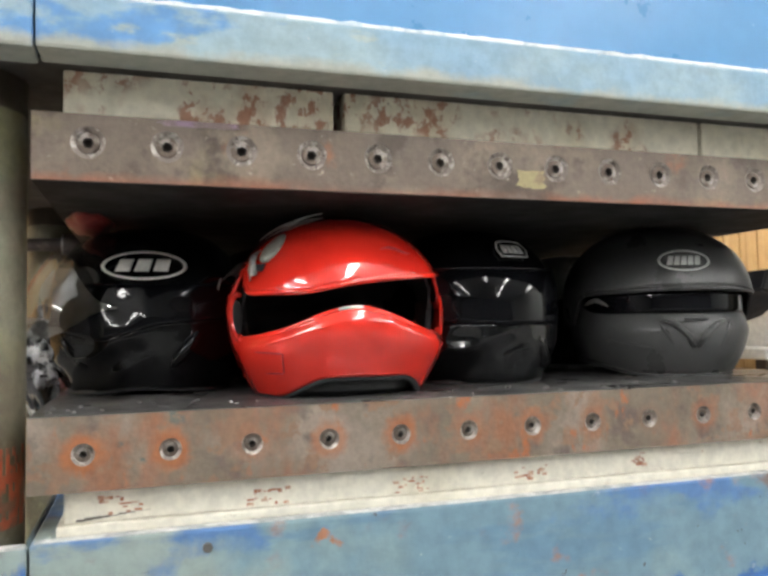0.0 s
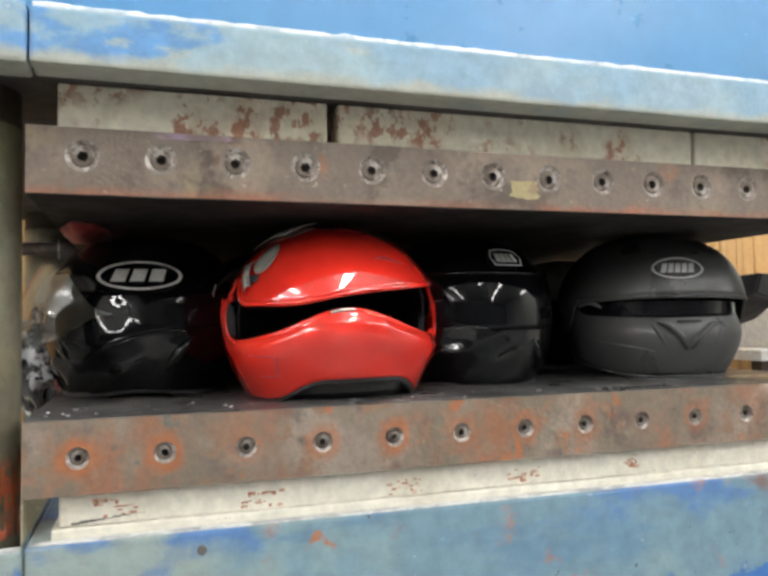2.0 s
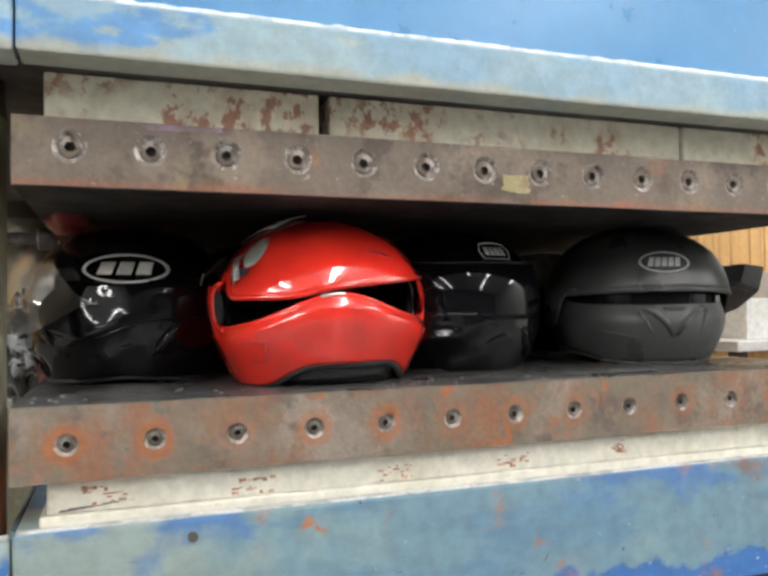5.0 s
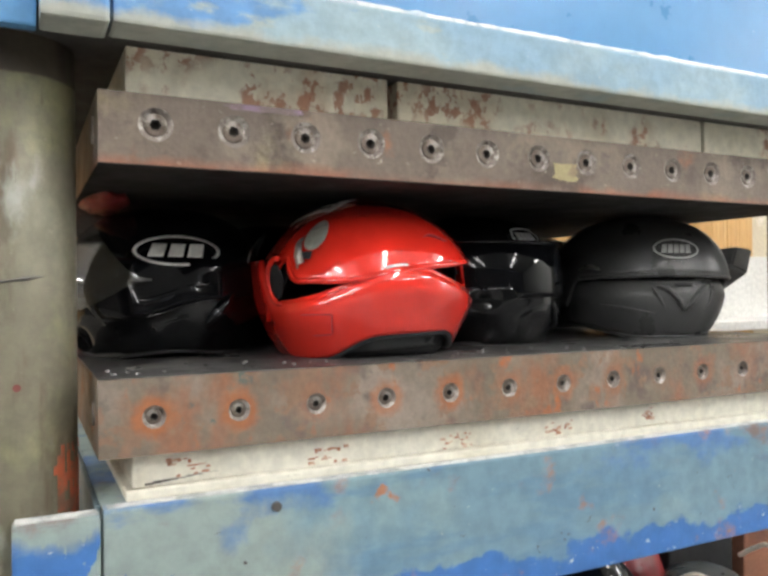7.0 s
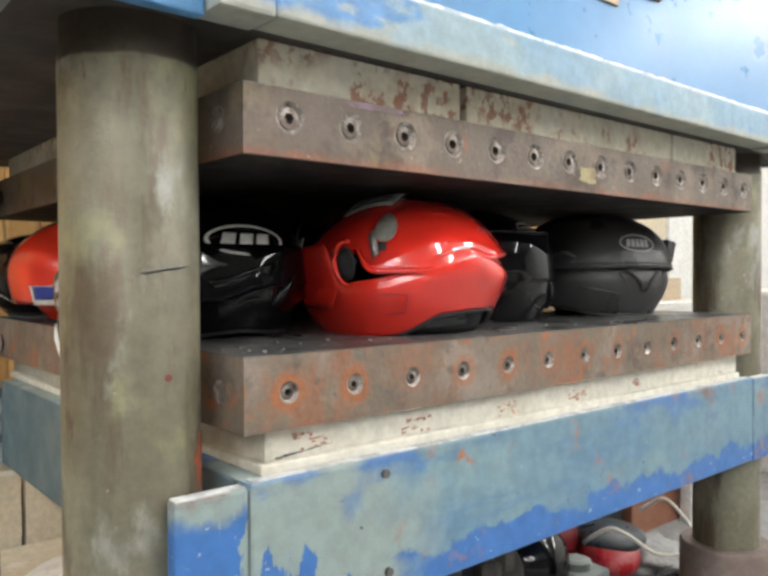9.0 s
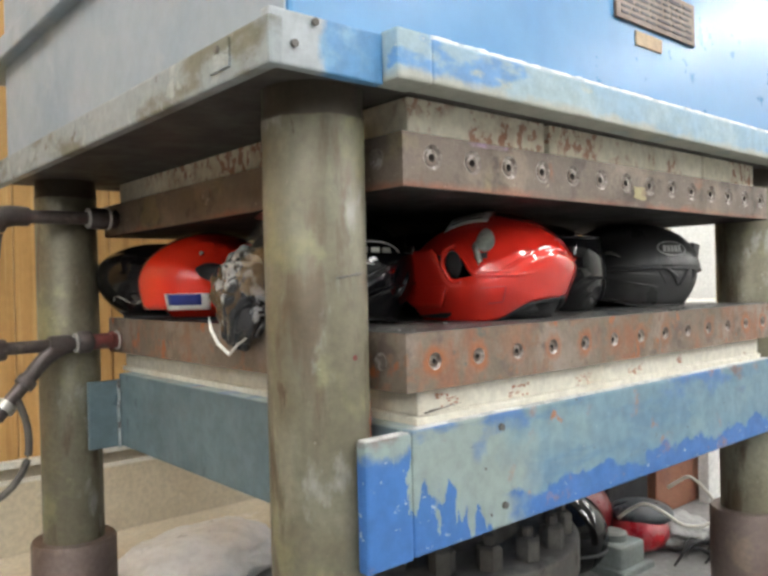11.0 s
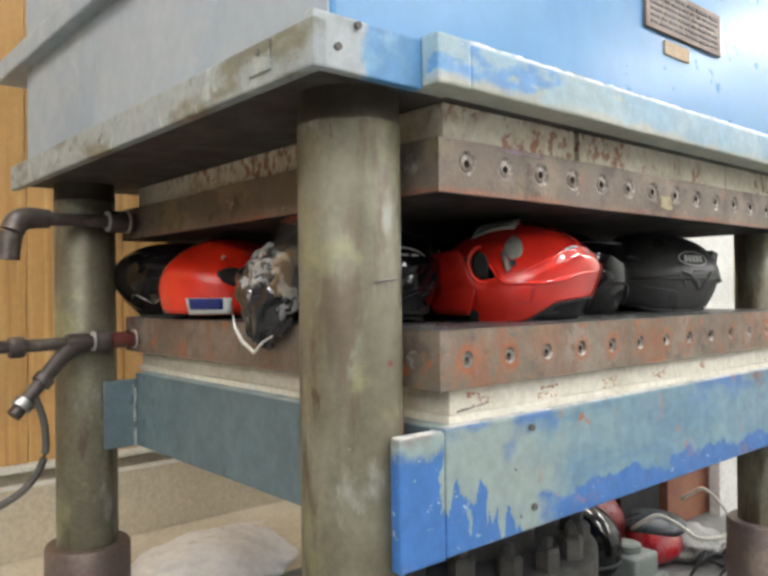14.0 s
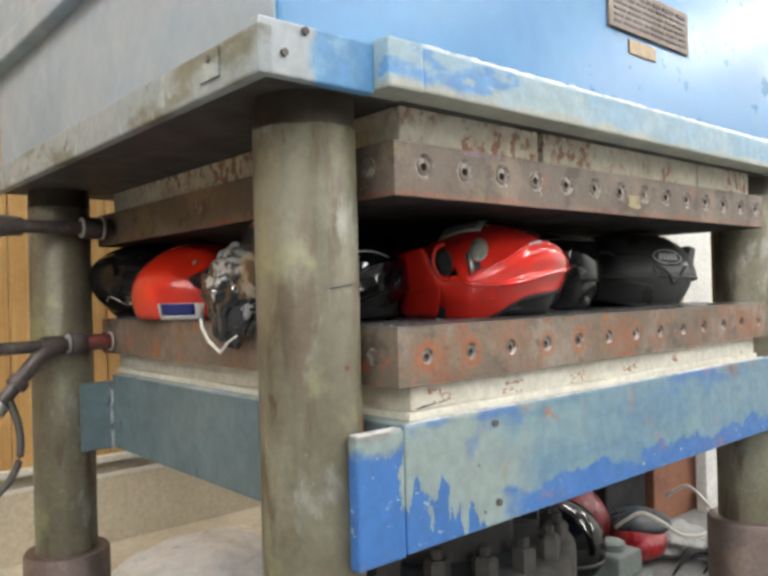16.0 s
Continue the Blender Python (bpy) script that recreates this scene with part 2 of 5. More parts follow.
COLUMN = material("tarnished_column_steel", (0.15, 0.138, 0.095),
                  [((0.215, 0.21, 0.155), 6, 0.44, 0.60, (1, 1, 0.55)), ((0.090, 0.068, 0.042), 8, 0.54, 0.66, (1.8, 1.8, 0.35)), ((0.23, 0.228, 0.13), 7, 0.53, 0.66, (1, 1, 0.8)),
                   ((0.27, 0.275, 0.24), 11, 0.58, 0.70, (1.2, 1.2, 0.6)), ((0.08, 0.06, 0.04), 45, 0.66, 0.72, (1, 1, 0.25)), ((0.30, 0.285, 0.23), 70, 0.68, 0.75), ((0.34, 0.11, 0.05), 12, 0.73, 0.76)],
                  rough=0.45, metal=0.3, bump=0.14, bump_scale=120,
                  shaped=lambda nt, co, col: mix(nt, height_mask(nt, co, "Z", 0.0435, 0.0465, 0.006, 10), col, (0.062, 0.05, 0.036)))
COLLAR = material("collar_steel", (0.17, 0.13, 0.115), [((0.26, 0.2, 0.16), 9, 0.5, 0.7)], rough=0.5, metal=0.4, bump=0.15)
CAST = material("grimy_cast_iron", (0.11, 0.105, 0.095), [((0.2, 0.19, 0.17), 9, 0.5, 0.7), ((0.05, 0.045, 0.04), 20, 0.55, 0.7)], rough=0.6, metal=0.3, bump=0.3, bump_scale=80)
PIPE = material("old_black_pipe", (0.10, 0.085, 0.08), [((0.2, 0.17, 0.15), 18, 0.52, 0.7), ((0.18, 0.05, 0.04), 8, 0.6, 0.75)], rough=0.5, metal=0.5, bump=0.2)
PIPE_RED = material("red_oxide_pipe", (0.16, 0.04, 0.035), [((0.1, 0.06, 0.05), 20, 0.5, 0.7)], rough=0.5, metal=0.3)
THREAD = material("bright_thread_tape", (0.42, 0.41, 0.38), rough=0.45, bump=0.1)
RED = material("red_gloss_shell", (0.68, 0.027, 0.016), [((0.60, 0.022, 0.014), 9, 0.5, 0.7)], rough=0.10, coat=1.0, bump=0.035, bump_scale=30, rough_var=0.05, grain=0.03)
ORANGE = material("orange_red_gloss_shell", (0.78, 0.032, 0.012), [((0.72, 0.026, 0.01), 9, 0.5, 0.7)], rough=0.22, coat=0.7, bump=0.02, bump_scale=30, rough_var=0.05, grain=0.03)
DARKRED = material("dark_red_shell", (0.35, 0.012, 0.02), [((0.25, 0.01, 0.015), 9, 0.5, 0.7)], rough=0.35, coat=0.3, bump=0.03, bump_scale=30)
GLOSS = material("black_gloss_shell", (0.004, 0.0045, 0.0055), [((0.007, 0.0075, 0.009), 12, 0.5, 0.7)], rough=0.06, bump=0.05, bump_scale=45, rough_var=0.03, grain=0.03, spec=0.48)
SCUFFED = material("scuffed_black_shell", (0.007, 0.007, 0.008), [((0.16, 0.16, 0.165), 38, 0.66, 0.69, (0.3, 0.3, 2.2))], rough=0.09, bump=0.06, bump_scale=40, rough_var=0.04, spec=0.4)
MATT = material("matt_black_shell", (0.066, 0.067, 0.068), [((0.08, 0.081, 0.081), 10, 0.45, 0.7), ((0.075, 0.076, 0.076), 45, 0.66, 0.74, (0.4, 1, 1.4))], rough=0.36, bump=0.05, bump_scale=300, grain=0.06, spec=0.5)
VISOR = material("dark_smoke_visor", (0.004, 0.0045, 0.006), [((0.008, 0.008, 0.010), 8, 0.5, 0.7)], rough=0.05, bump=0.03, bump_scale=20, rough_var=0.03, grain=0.0, spec=0.26)
# glossy visor: silver and black patches paint its reflections into the colour
PAINTED_SHINE = material("painted_shine_visor", (0.030, 0.031, 0.036), [((0.50, 0.51, 0.53), 13, 0.53, 0.58, (1, 1, 0.7)), ((0.008, 0.008, 0.010), 20, 0.55, 0.6)], rough=0.06, metal=0.3, coat=0.9, bump=0.12, bump_scale=50, rough_var=0.03)
# scraped shell whose reflection is put into a pale non-metal colour
SCRAPED = material("scraped_shell_sheen", (0.30, 0.305, 0.265), [((0.20, 0.205, 0.18), 40, 0.48, 0.62), ((0.12, 0.12, 0.11), 70, 0.64, 0.7)], rough=0.35, bump=0.15)
CLEAR = bpy.data.materials.new("clear_visor_sheet")
CLEAR.use_nodes = True
_nt = CLEAR.node_tree
_see, _shine, _blend = _nt.nodes.new("ShaderNodeBsdfTransparent"), _nt.nodes.new("ShaderNodeBsdfGlossy"), _nt.nodes.new("ShaderNodeMixShader")
_see.inputs["Color"].default_value = (0.84, 0.84, 0.82, 1)
_shine.inputs["Roughness"].default_value = 0.04
_blend.inputs[0].default_value = 0.20
_haze, _dull = _nt.nodes.new("ShaderNodeMixShader"), _nt.nodes.new("ShaderNodeBsdfDiffuse")
_haze.inputs[0].default_value = 0.07
_dull.inputs["Color"].default_value = (0.62, 0.61, 0.57, 1)
_nt.links.new(_see.outputs[0], _haze.inputs[1])
_nt.links.new(_dull.outputs[0], _haze.inputs[2])
_nt.links.new(_haze.outputs[0], _blend.inputs[1])
_nt.links.new(_shine.outputs[0], _blend.inputs[2])
_nt.links.new(_blend.outputs[0], _nt.nodes["Material Output"].inputs[0])
PAD = material("black_padding", (0.016, 0.016, 0.018), rough=0.85, bump=0.2, bump_scale=200)
RUBBER = material("grey_rubber_trim", (0.05, 0.052, 0.054), rough=0.5, bump=0.05)
SILVER = material("silver_scraped_metal", (0.45, 0.45, 0.42), [((0.2, 0.2, 0.19), 30, 0.5, 0.65)], rough=0.3, metal=0.8, bump=0.2)
WHITE = material("white_label", (0.78, 0.78, 0.74), [((0.7, 0.7, 0.66), 20, 0.5, 0.7)], rough=0.6, bump=0.03)
PALE = material("pale_grey_decal", (0.62, 0.63, 0.62), rough=0.4, bump=0)
INK = material("dark_ink", (0.03, 0.03, 0.035), rough=0.5, bump=0)
DECAL_BLUE = material("blue_decal", (0.02, 0.035, 0.22), rough=0.4, bump=0)
BRASS = material("aged_nameplate", (0.17, 0.13, 0.105), [((0.23, 0.18, 0.15), 30, 0.5, 0.7)], rough=0.45, metal=0.4, bump=0.1)
SACK = material("white_sack", (0.92, 0.93, 0.93), [((0.85, 0.87, 0.87), 7, 0.5, 0.7)], rough=0.38, bump=0.06, bump_scale=30)
CARD = material("brown_board", (0.50, 0.40, 0.28), [((0.56, 0.46, 0.33), 5, 0.45, 0.7), ((0.62, 0.58, 0.5), 6, 0.6, 0.75)], rough=0.8, bump=0.08)
BLOCK = material("grey_wall_paint", (0.2, 0.2, 0.195), [((0.14, 0.14, 0.135), 1.5, 0.45, 0.7), ((0.28, 0.27, 0.26), 5, 0.55, 0.7)], rough=0.8, bump=0.1)
PLASTER = material("white_wall_paint", (0.8, 0.8, 0.77), [((0.74, 0.74, 0.71), 2, 0.45, 0.7)], rough=0.8, bump=0.08, bump_scale=80)
BEIGE = material("beige_wall_paint", (0.60, 0.53, 0.40), [((0.66, 0.59, 0.46), 3, 0.45, 0.7), ((0.74, 0.68, 0.6), 5, 0.6, 0.68)], rough=0.75, bump=0.08, bump_scale=80)
CONCRETE = material("worn_concrete", (0.25, 0.25, 0.245), [((0.18, 0.18, 0.175), 3, 0.45, 0.7), ((0.33, 0.325, 0.32), 18, 0.55, 0.7)], rough=0.7, bump=0.2, bump_scale=60)
CEILING = material("ceiling_paint", (0.72, 0.72, 0.7), [((0.66, 0.66, 0.64), 2, 0.45, 0.7)], rough=0.85, bump=0.05)
TUBE_GLOW = bpy.data.materials.new("fluorescent_tube")
TUBE_GLOW.use_nodes = True
TUBE_GLOW.node_tree.nodes["Principled BSDF"].inputs["Emission Color"].default_value = (1.0, 0.985, 0.965, 1)
TUBE_GLOW.node_tree.nodes["Principled BSDF"].inputs["Emission Strength"].default_value = 64.0
HOUSING = material("white_enamel", (0.8, 0.8, 0.8), rough=0.4, bump=0)
WIRE_WHITE = material("white_edge_trim", (0.72, 0.70, 0.62), rough=0.4, bump=0)
WOOD = material("pine_panel", (0.56, 0.33, 0.12),
                [((0.44, 0.24, 0.08), 9, 0.5, 0.66, (3.0, 3.0, 0.12)), ((0.64, 0.42, 0.18), 22, 0.5, 0.7, (2.5, 2.5, 0.08))], rough=0.45, bump=0.05, bump_scale=60, grain=0.05)
BROWN = material("brown_box_paint", (0.28, 0.12, 0.07), [((0.2, 0.08, 0.05), 8, 0.5, 0.7)], rough=0.6, bump=0.1)


# ---- mesh helpers ----
def box(bm, x0, x1, y0, y1, z0, z1, bevel=0.0, segments=2):
    made = bmesh.ops.create_cube(bm, size=1.0)["verts"]
    for v in made:
        v.co = Vector((x0 + (v.co.x + 0.5) * (x1 - x0), y0 + (v.co.y + 0.5) * (y1 - y0), z0 + (v.co.z + 0.5) * (z1 - z0)))
    if bevel:
        edges = list({e for v in made for e in v.link_edges})
        bmesh.ops.bevel(bm, geom=edges, offset=bevel, segments=segments, affect="EDGES", profile=0.6)
    return bm


def lathe(bm, profile, cx, cy, n=32, axis="Z"):
    """Turns (radius, height) pairs round an upright line, or round a level one along X or Y."""
    rings = []
    for r, z in profile:
        ring = []
        for k in range(n):
            a = 2 * math.pi * k / n
            p = (r * math.cos(a), r * math.sin(a), z)
            p = p if axis == "Z" else ((p[0], p[2], p[1]) if axis == "Y" else (p[2], p[0], p[1]))
            ring.append(bm.verts.new((p[0] + cx[0], p[1] + cx[1], p[2] + cx[2]) if isinstance(cx, tuple) else (p[0] + cx, p[1] + cy, p[2])))
        rings.append(ring)
    for a, b in zip(rings, rings[1:]):
        for k in range(n):
            bm.faces.new((a[k], a[(k + 1) % n], b[(k + 1) % n], b[k]))
    for ring in (rings[0], rings[-1]):
        bm.faces.new(ring)
    bmesh.ops.recalc_face_normals(bm, faces=bm.faces[:])
    return bm


def tube(bm, pts, r, n=12, closed=False):
    pts = [Vector(p) for p in pts]
    rings, up = [], Vector((0, 0, 1))
    for i, p in enumerate(pts):
        d = (pts[(i + 1) % len(pts)] - pts[i - 1]) if closed or 0 < i < len(pts) - 1 else (pts[1] - pts[0] if i == 0 else pts[-1] - pts[-2])
        d.normalize()
        s = d.cross(up if abs(d.z) < 0.95 else Vector((1, 0, 0))).normalized()
        t = s.cross(d)
        rad = r[i] if isinstance(r, (list, tuple)) else r
        rings.append([bm.verts.new(p + rad * (math.cos(2 * math.pi * k / n) * s + math.sin(2 * math.pi * k / n) * t)) for k in range(n)])
    pairs = list(zip(rings, rings[1:])) + ([(rings[-1], rings[0])] if closed else [])
    for a, b in pairs:
        for k in range(n):
            bm.faces.new((a[k], a[(k + 1) % n], b[(k + 1) % n], b[k]))
    if not closed:
        bm.faces.new(rings[0])
        bm.faces.new(rings[-1])
    bmesh.ops.recalc_face_normals(bm, faces=bm.faces[:])
    return bm


def part(name, bm, mat, parent=None, label="", smooth=False):
    """Links a bmesh as one mesh object, under its thing if one is given."""
    me = bpy.data.meshes.new(name)
    bm.to_mesh(me)
    bm.free()
    me.materials.append(mat)
    for p in me.polygons:
        p.use_smooth = smooth
    ob = new(name, me)
    if parent:
        ob.parent = parent
    return tagged(ob, label)


def thing(name, label, category, group="", at=None):
    ob = new(name)
    ob.empty_display_size = 0.05
    if at is not None:
        ob.matrix_world = at
    return tagged(ob, label, category, group)


def structure(name, bm, mat, label):
    return tagged(part(name, bm, mat), label, kind="structure")


def flat_auto(ob, angle=35):
    """Smooth faces, hard where they meet steeply."""
    me = ob.data
    b = bmesh.new()
    b.from_mesh(me)
    for f in b.faces:
        f.smooth = True
    for e in b.edges:
        e.smooth = not (len(e.link_faces) == 2 and e.calc_face_angle(0) > radians(angle))
    b.to_mesh(me)
    b.free()
    return ob


# ---- the room ----
bm = bmesh.new()
box(bm, -6.5, 7.0, -9.0, 2.2, FLOOR - 0.1, FLOOR)
structure("floor", bm, CONCRETE, "worn grey concrete workshop floor")
bm = bmesh.new()
box(bm, -6.5, 7.0, -9.0, 2.2, 2.2, 2.3)
structure("ceiling", bm, CEILING, "off-white painted workshop ceiling")
bm = bmesh.new()
box(bm, -6.5, 7.0, 2.0, 2.1, FLOOR, 2.2)
wall_north = structure("wall_north", bm, BEIGE, "beige painted wall, its upper part clad in pine panels")
structure("wall_north_2", box(bmesh.new(), 4.42, 6.6, 1.97, 1.999, FLOOR, 2.2), PLASTER, "white painted part of the rear wall")
bm = bmesh.new()
box(bm, 6.6, 6.7, -9.0, 2.0, FLOOR, 2.2)
structure("wall_east", bm, PLASTER, "white painted workshop wall")
# west and south walls are unseen; their grey keeps fill and reflections low
bm = bmesh.new()
box(bm, -6.4, -6.3, -9.0, 2.0, FLOOR, 2.2)
structure("wall_west", bm, BLOCK, "unseen workshop wall, grey to lower the fill light")
bm = bmesh.new()
box(bm, -6.3, 6.6, -8.9, -8.8, FLOOR, 2.2)
structure("wall_south", bm, BLOCK, "unseen workshop wall, grey to lower the fill light")
bm = bmesh.new()
box(bm, -6.2, 4.4, 1.962, 2.0, -0.775, -0.748, 0.006)
structure("trim", bm, WIRE_WHITE, "pale wooden rail below the pine panels")
for n, (lx, ly) in enumerate(TUBES):
    lamp = thing("ceiling_lamp", "white twin-tube fluorescent ceiling lamp", "lamp", "ceiling lamps")
    bm = bmesh.new()
    box(bm, lx - 0.10, lx + 0.10, ly - 0.64, ly + 0.64, TUBE_Z + 0.05, 2.2, 0.01)
    part("housing", bm, HOUSING, lamp)
    for k in (-0.055, 0.055):
        bm = bmesh.new()
        lathe(bm, [(0.019, -0.6), (0.019, 0.6)], (lx + k, ly, TUBE_Z), 0, 10, "Y")
        part("tube", bm, TUBE_GLOW, lamp, "glowing fluorescent tube", True)

# ---- the press frame ----
press = thing("hydraulic_press", "old hydraulic press with chipped blue paint and tarnished steel columns", "press")
bm = bmesh.new()
box(bm, -0.255, 1.34, -0.024, 1.20, 0.125, 1.05, 0.006)
part("crown_body", bm, BLUE, press, "blue painted press crown")
bm = bmesh.new()
box(bm, -0.259, -0.2555, -0.02, 1.196, 0.13, 1.046, 0.001)
part("crown_side_panel", bm, GREYBLUE, press, "grey-blue painted side panel")
bm = bmesh.new()
box(bm, -0.048, 1.134, -0.052, 0.0, 0.086, 0.146, 0.004)
part("front_flange", bm, FLANGE, press, "flange with blue paint worn to grey")
for x0, x1 in ((-0.113, -0.05), (1.136, 1.199)):
    bm = bmesh.new()
    box(bm, x0, x1, -0.0555, 0.0, 0.083, 0.149, 0.005)
    part("flange_lug", bm, FLANGE, press, "blue-grey worn steel lug")
for x0, x1 in ((-0.286, -0.115), (1.201, 1.372)):
    bm = bmesh.new()
    box(bm, x0, x1, -0.03, -0.012, 0.078, 0.143, 0.003)
    part("corner_block", bm, CORNER, press, "corner plate with blue paint worn to grey")
for x0, x1, xa, xb in ((-0.288, -0.2, -0.288, -0.268), (1.286, 1.374, 1.354, 1.374)):
    bm = bmesh.new()
    box(bm, xa, xb, -0.032, 1.235, 0.0765, 0.1335, 0.004)
    part("side_flange", bm, FLANGE_SIDE, press, "grimy grey side flange")
    bm = bmesh.new()
    box(bm, x0, x1, 0.05, 1.37, 0.365, 0.415, 0.006)
    part("upper_side_rib", bm, GREYBLUE, press)
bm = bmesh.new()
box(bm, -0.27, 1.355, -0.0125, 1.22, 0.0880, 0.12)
part("underside_plate", bm, UNDERSIDE, press, "dark underside plate")
# weld bead along the flange top, coloured pale to carry its highlight
bm = bmesh.new()
pts = [(-0.045 + 1.175 * k / 90, -0.044 + 0.003 * noise.noise((k * 0.9, 0, 0)), 0.1465 + 0.002 * noise.noise((k * 0.7, 5, 0))) for k in range(91)]
tube(bm, pts, [0.0065 + 0.0025 * noise.noise((k * 1.3, 9, 0)) for k in range(91)], 8)
part("weld_bead", bm, material("highlight_weld", (0.74, 0.79, 0.8), [((0.5, 0.6, 0.66), 30, 0.5, 0.6)], rough=0.3, bump=0.3), press, "pale weld bead with its highlight in the colour", True)
for bx, by, bz, ax in ((-0.2535, -0.034, 0.104, "Y"), (-0.2235, -0.034, 0.135, "Y")):
    bm = bmesh.new()
    lathe(bm, [(0.0048, -0.001), (0.0048, 0.003), (0.0025, 0.004)], (bx, by, bz), 0, 10, ax)
    part("bolt", bm, CAST, press)
bm = bmesh.new()
box(bm, -0.2915, -0.286, 0.055, 0.105, 0.092, 0.128, 0.001)
part("side_pad", bm, FLANGE_SIDE, press)
bm = bmesh.new()
lathe(bm, [(0.005, -0.003), (0.005, 0.003), (0.002, 0.005)], (-0.293, 0.08, 0.118), 0, 10, "X")
part("bolt", bm, CAST, press)
# nameplate with its unreadable writing as bars
plate = part("nameplate", box(bmesh.new(), 0.437, 0.727, -0.031, -0.024, 0.288, 0.372, 0.002), BRASS, press, "aged metal nameplate with raised writing")
rng = random.Random(4)
for row in range(6):
    x = 0.452
    while x < 0.70:
        w = rng.uniform(0.012, 0.05)
        bm = bmesh.new()
        zz = 0.358 - row * 0.0115
        hh = 0.007 if row == 0 else 0.0045
        box(bm, x, min(x + w, 0.712), -0.0322, -0.0305, zz - hh / 2, zz + hh / 2)
        part("writing_bar", bm, INK, plate)
        x += w + 0.008
bm = bmesh.new()
box(bm, 0.507, 0.6, -0.028, -0.024, 0.252, 0.278, 0.001)
part("small_plate", bm, CARD, press, "small tan plate")

# columns
for cx, cy in ((-0.1445, 0.088), (1.2195, 0.088), (-0.149, 1.125), (1.224, 1.125)):
    bm = bmesh.new()
    lathe(bm, [(0.0706, FLOOR + 0.05), (0.0706, 0.052), (0.0695, 0.054), (0.0695, 0.0885)], cx, cy, 48)
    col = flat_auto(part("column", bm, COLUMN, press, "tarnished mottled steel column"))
    bm = bmesh.new()
    lathe(bm, [(0.098, FLOOR), (0.098, -0.785), (0.094, -0.779), (0.071, -0.778)], cx, cy, 48)
    flat_auto(part("collar", bm, COLLAR, col, "dark steel collar"))
bm = bmesh.new()
tube(bm, [(-0.1445 + 0.0708 * math.sin(a), 0.088 - 0.0708 * math.cos(a), -0.1690 + 0.0076 * q) for a, q in [(-0.26 + 0.78 * j / 8, j / 8) for j in range(9)]],
     [0.0006, 0.0022, 0.0018, 0.0012, 0.0016, 0.0024, 0.0026, 0.0016, 0.0005], 6)
part("scratch", bm, CAST, press)
bm = bmesh.new()
lathe(bm, [(0.004, -0.0006), (0.0034, 0.0008), (0.0015, 0.001)], (-0.135, 0.0182, -0.2745), 0, 9, "Y")
part("paint_spot", bm, PIPE_RED, press)

# upper boards and platen
for x0, x1 in ((-0.028, 0.288), (0.302, 0.851), (0.858, 1.115)):
    bm = bmesh.new()
    box(bm, x0, x1, 0.02, 1.09, 0.0327, 0.0875, 0.003)
    part("insulation_board", bm, CREAM_RUST, press, "cream insulation board with rust stains")


def bored_block(x0, x1, y0, y1, z0, z1, x_first, pitch, count, zc, r, mat, parent, name, label):
    """A thick plate whose front face has a row of round holes."""
    bm = bmesh.new()
    n, cells = 24, []
    edges = [x0] + [x_first + pitch * (k + 0.5) for k in range(count - 1)] + [x1]
    for k in range(count):
        xa, xb, cx = edges[k], edges[k + 1], x_first + pitch * k
        ring, rim, deep = [], [], []
        for j in range(n):
            a = 2 * math.pi * (j + 0.5) / n
            c, s = math.cos(a), math.sin(a)
            ring.append(bm.verts.new((cx + r * c, y0, zc + r * s)))
            deep.append(bm.verts.new((cx + r * 0.69 * c, y0 + 0.0035, zc + r * 0.69 * s)))
            fx = ((xb - cx) if c > 0 else (xa - cx)) / c if abs(c) > 1e-6 else 1e9
            fz = ((z1 - zc) if s > 0 else (z0 - zc)) / s if abs(s) > 1e-6 else 1e9
            f = min(abs(fx), abs(fz))
            rim.append(bm.verts.new((cx + f * c, y0, zc + f * s)))
        corner = {}
        for xx in (xa, xb):
            for zz in (z0, z1):
                corner[(xx, zz)] = bm.verts.new((xx, y0, zz))
        for j in range(n):
            i = (j + 1) % n
            bm.faces.new((ring[j], ring[i], deep[i], deep[j])).material_index = 1
            p, q = rim[j].co, rim[i].co
            if abs(p.x - q.x) > 1e-6 and abs(p.z - q.z) > 1e-6:
                key = min(corner, key=lambda c: (c[0] - (p.x + q.x) / 2) ** 2 + (c[1] - (p.z + q.z) / 2) ** 2)
                bm.faces.new((ring[j], rim[j], corner[key], rim[i], ring[i]))
            else:
                bm.faces.new((ring[j], rim[j], rim[i], ring[i]))
    for f in list(bm.faces):
        if f.normal.y > 0.5:
            f.normal_flip()
    a = [bm.verts.new(p) for p in ((x0, y0, z0), (x1, y0, z0), (x1, y0, z1), (x0, y0, z1))]
    b = [bm.verts.new(p) for p in ((x0, y1, z0), (x1, y1, z0), (x1, y1, z1), (x0, y1, z1))]
    for j in range(4):
        i = (j + 1) % 4
        bm.faces.new((a[j], b[j], b[i], a[i]))
    bm.faces.new(b)
    bmesh.ops.remove_doubles(bm, verts=bm.verts[:], dist=1e-5)
    bmesh.ops.recalc_face_normals(bm, faces=bm.faces[:])
    ob = part(name, bm, mat, parent, label)
    ob.data.materials.append(BORE)
    return ob


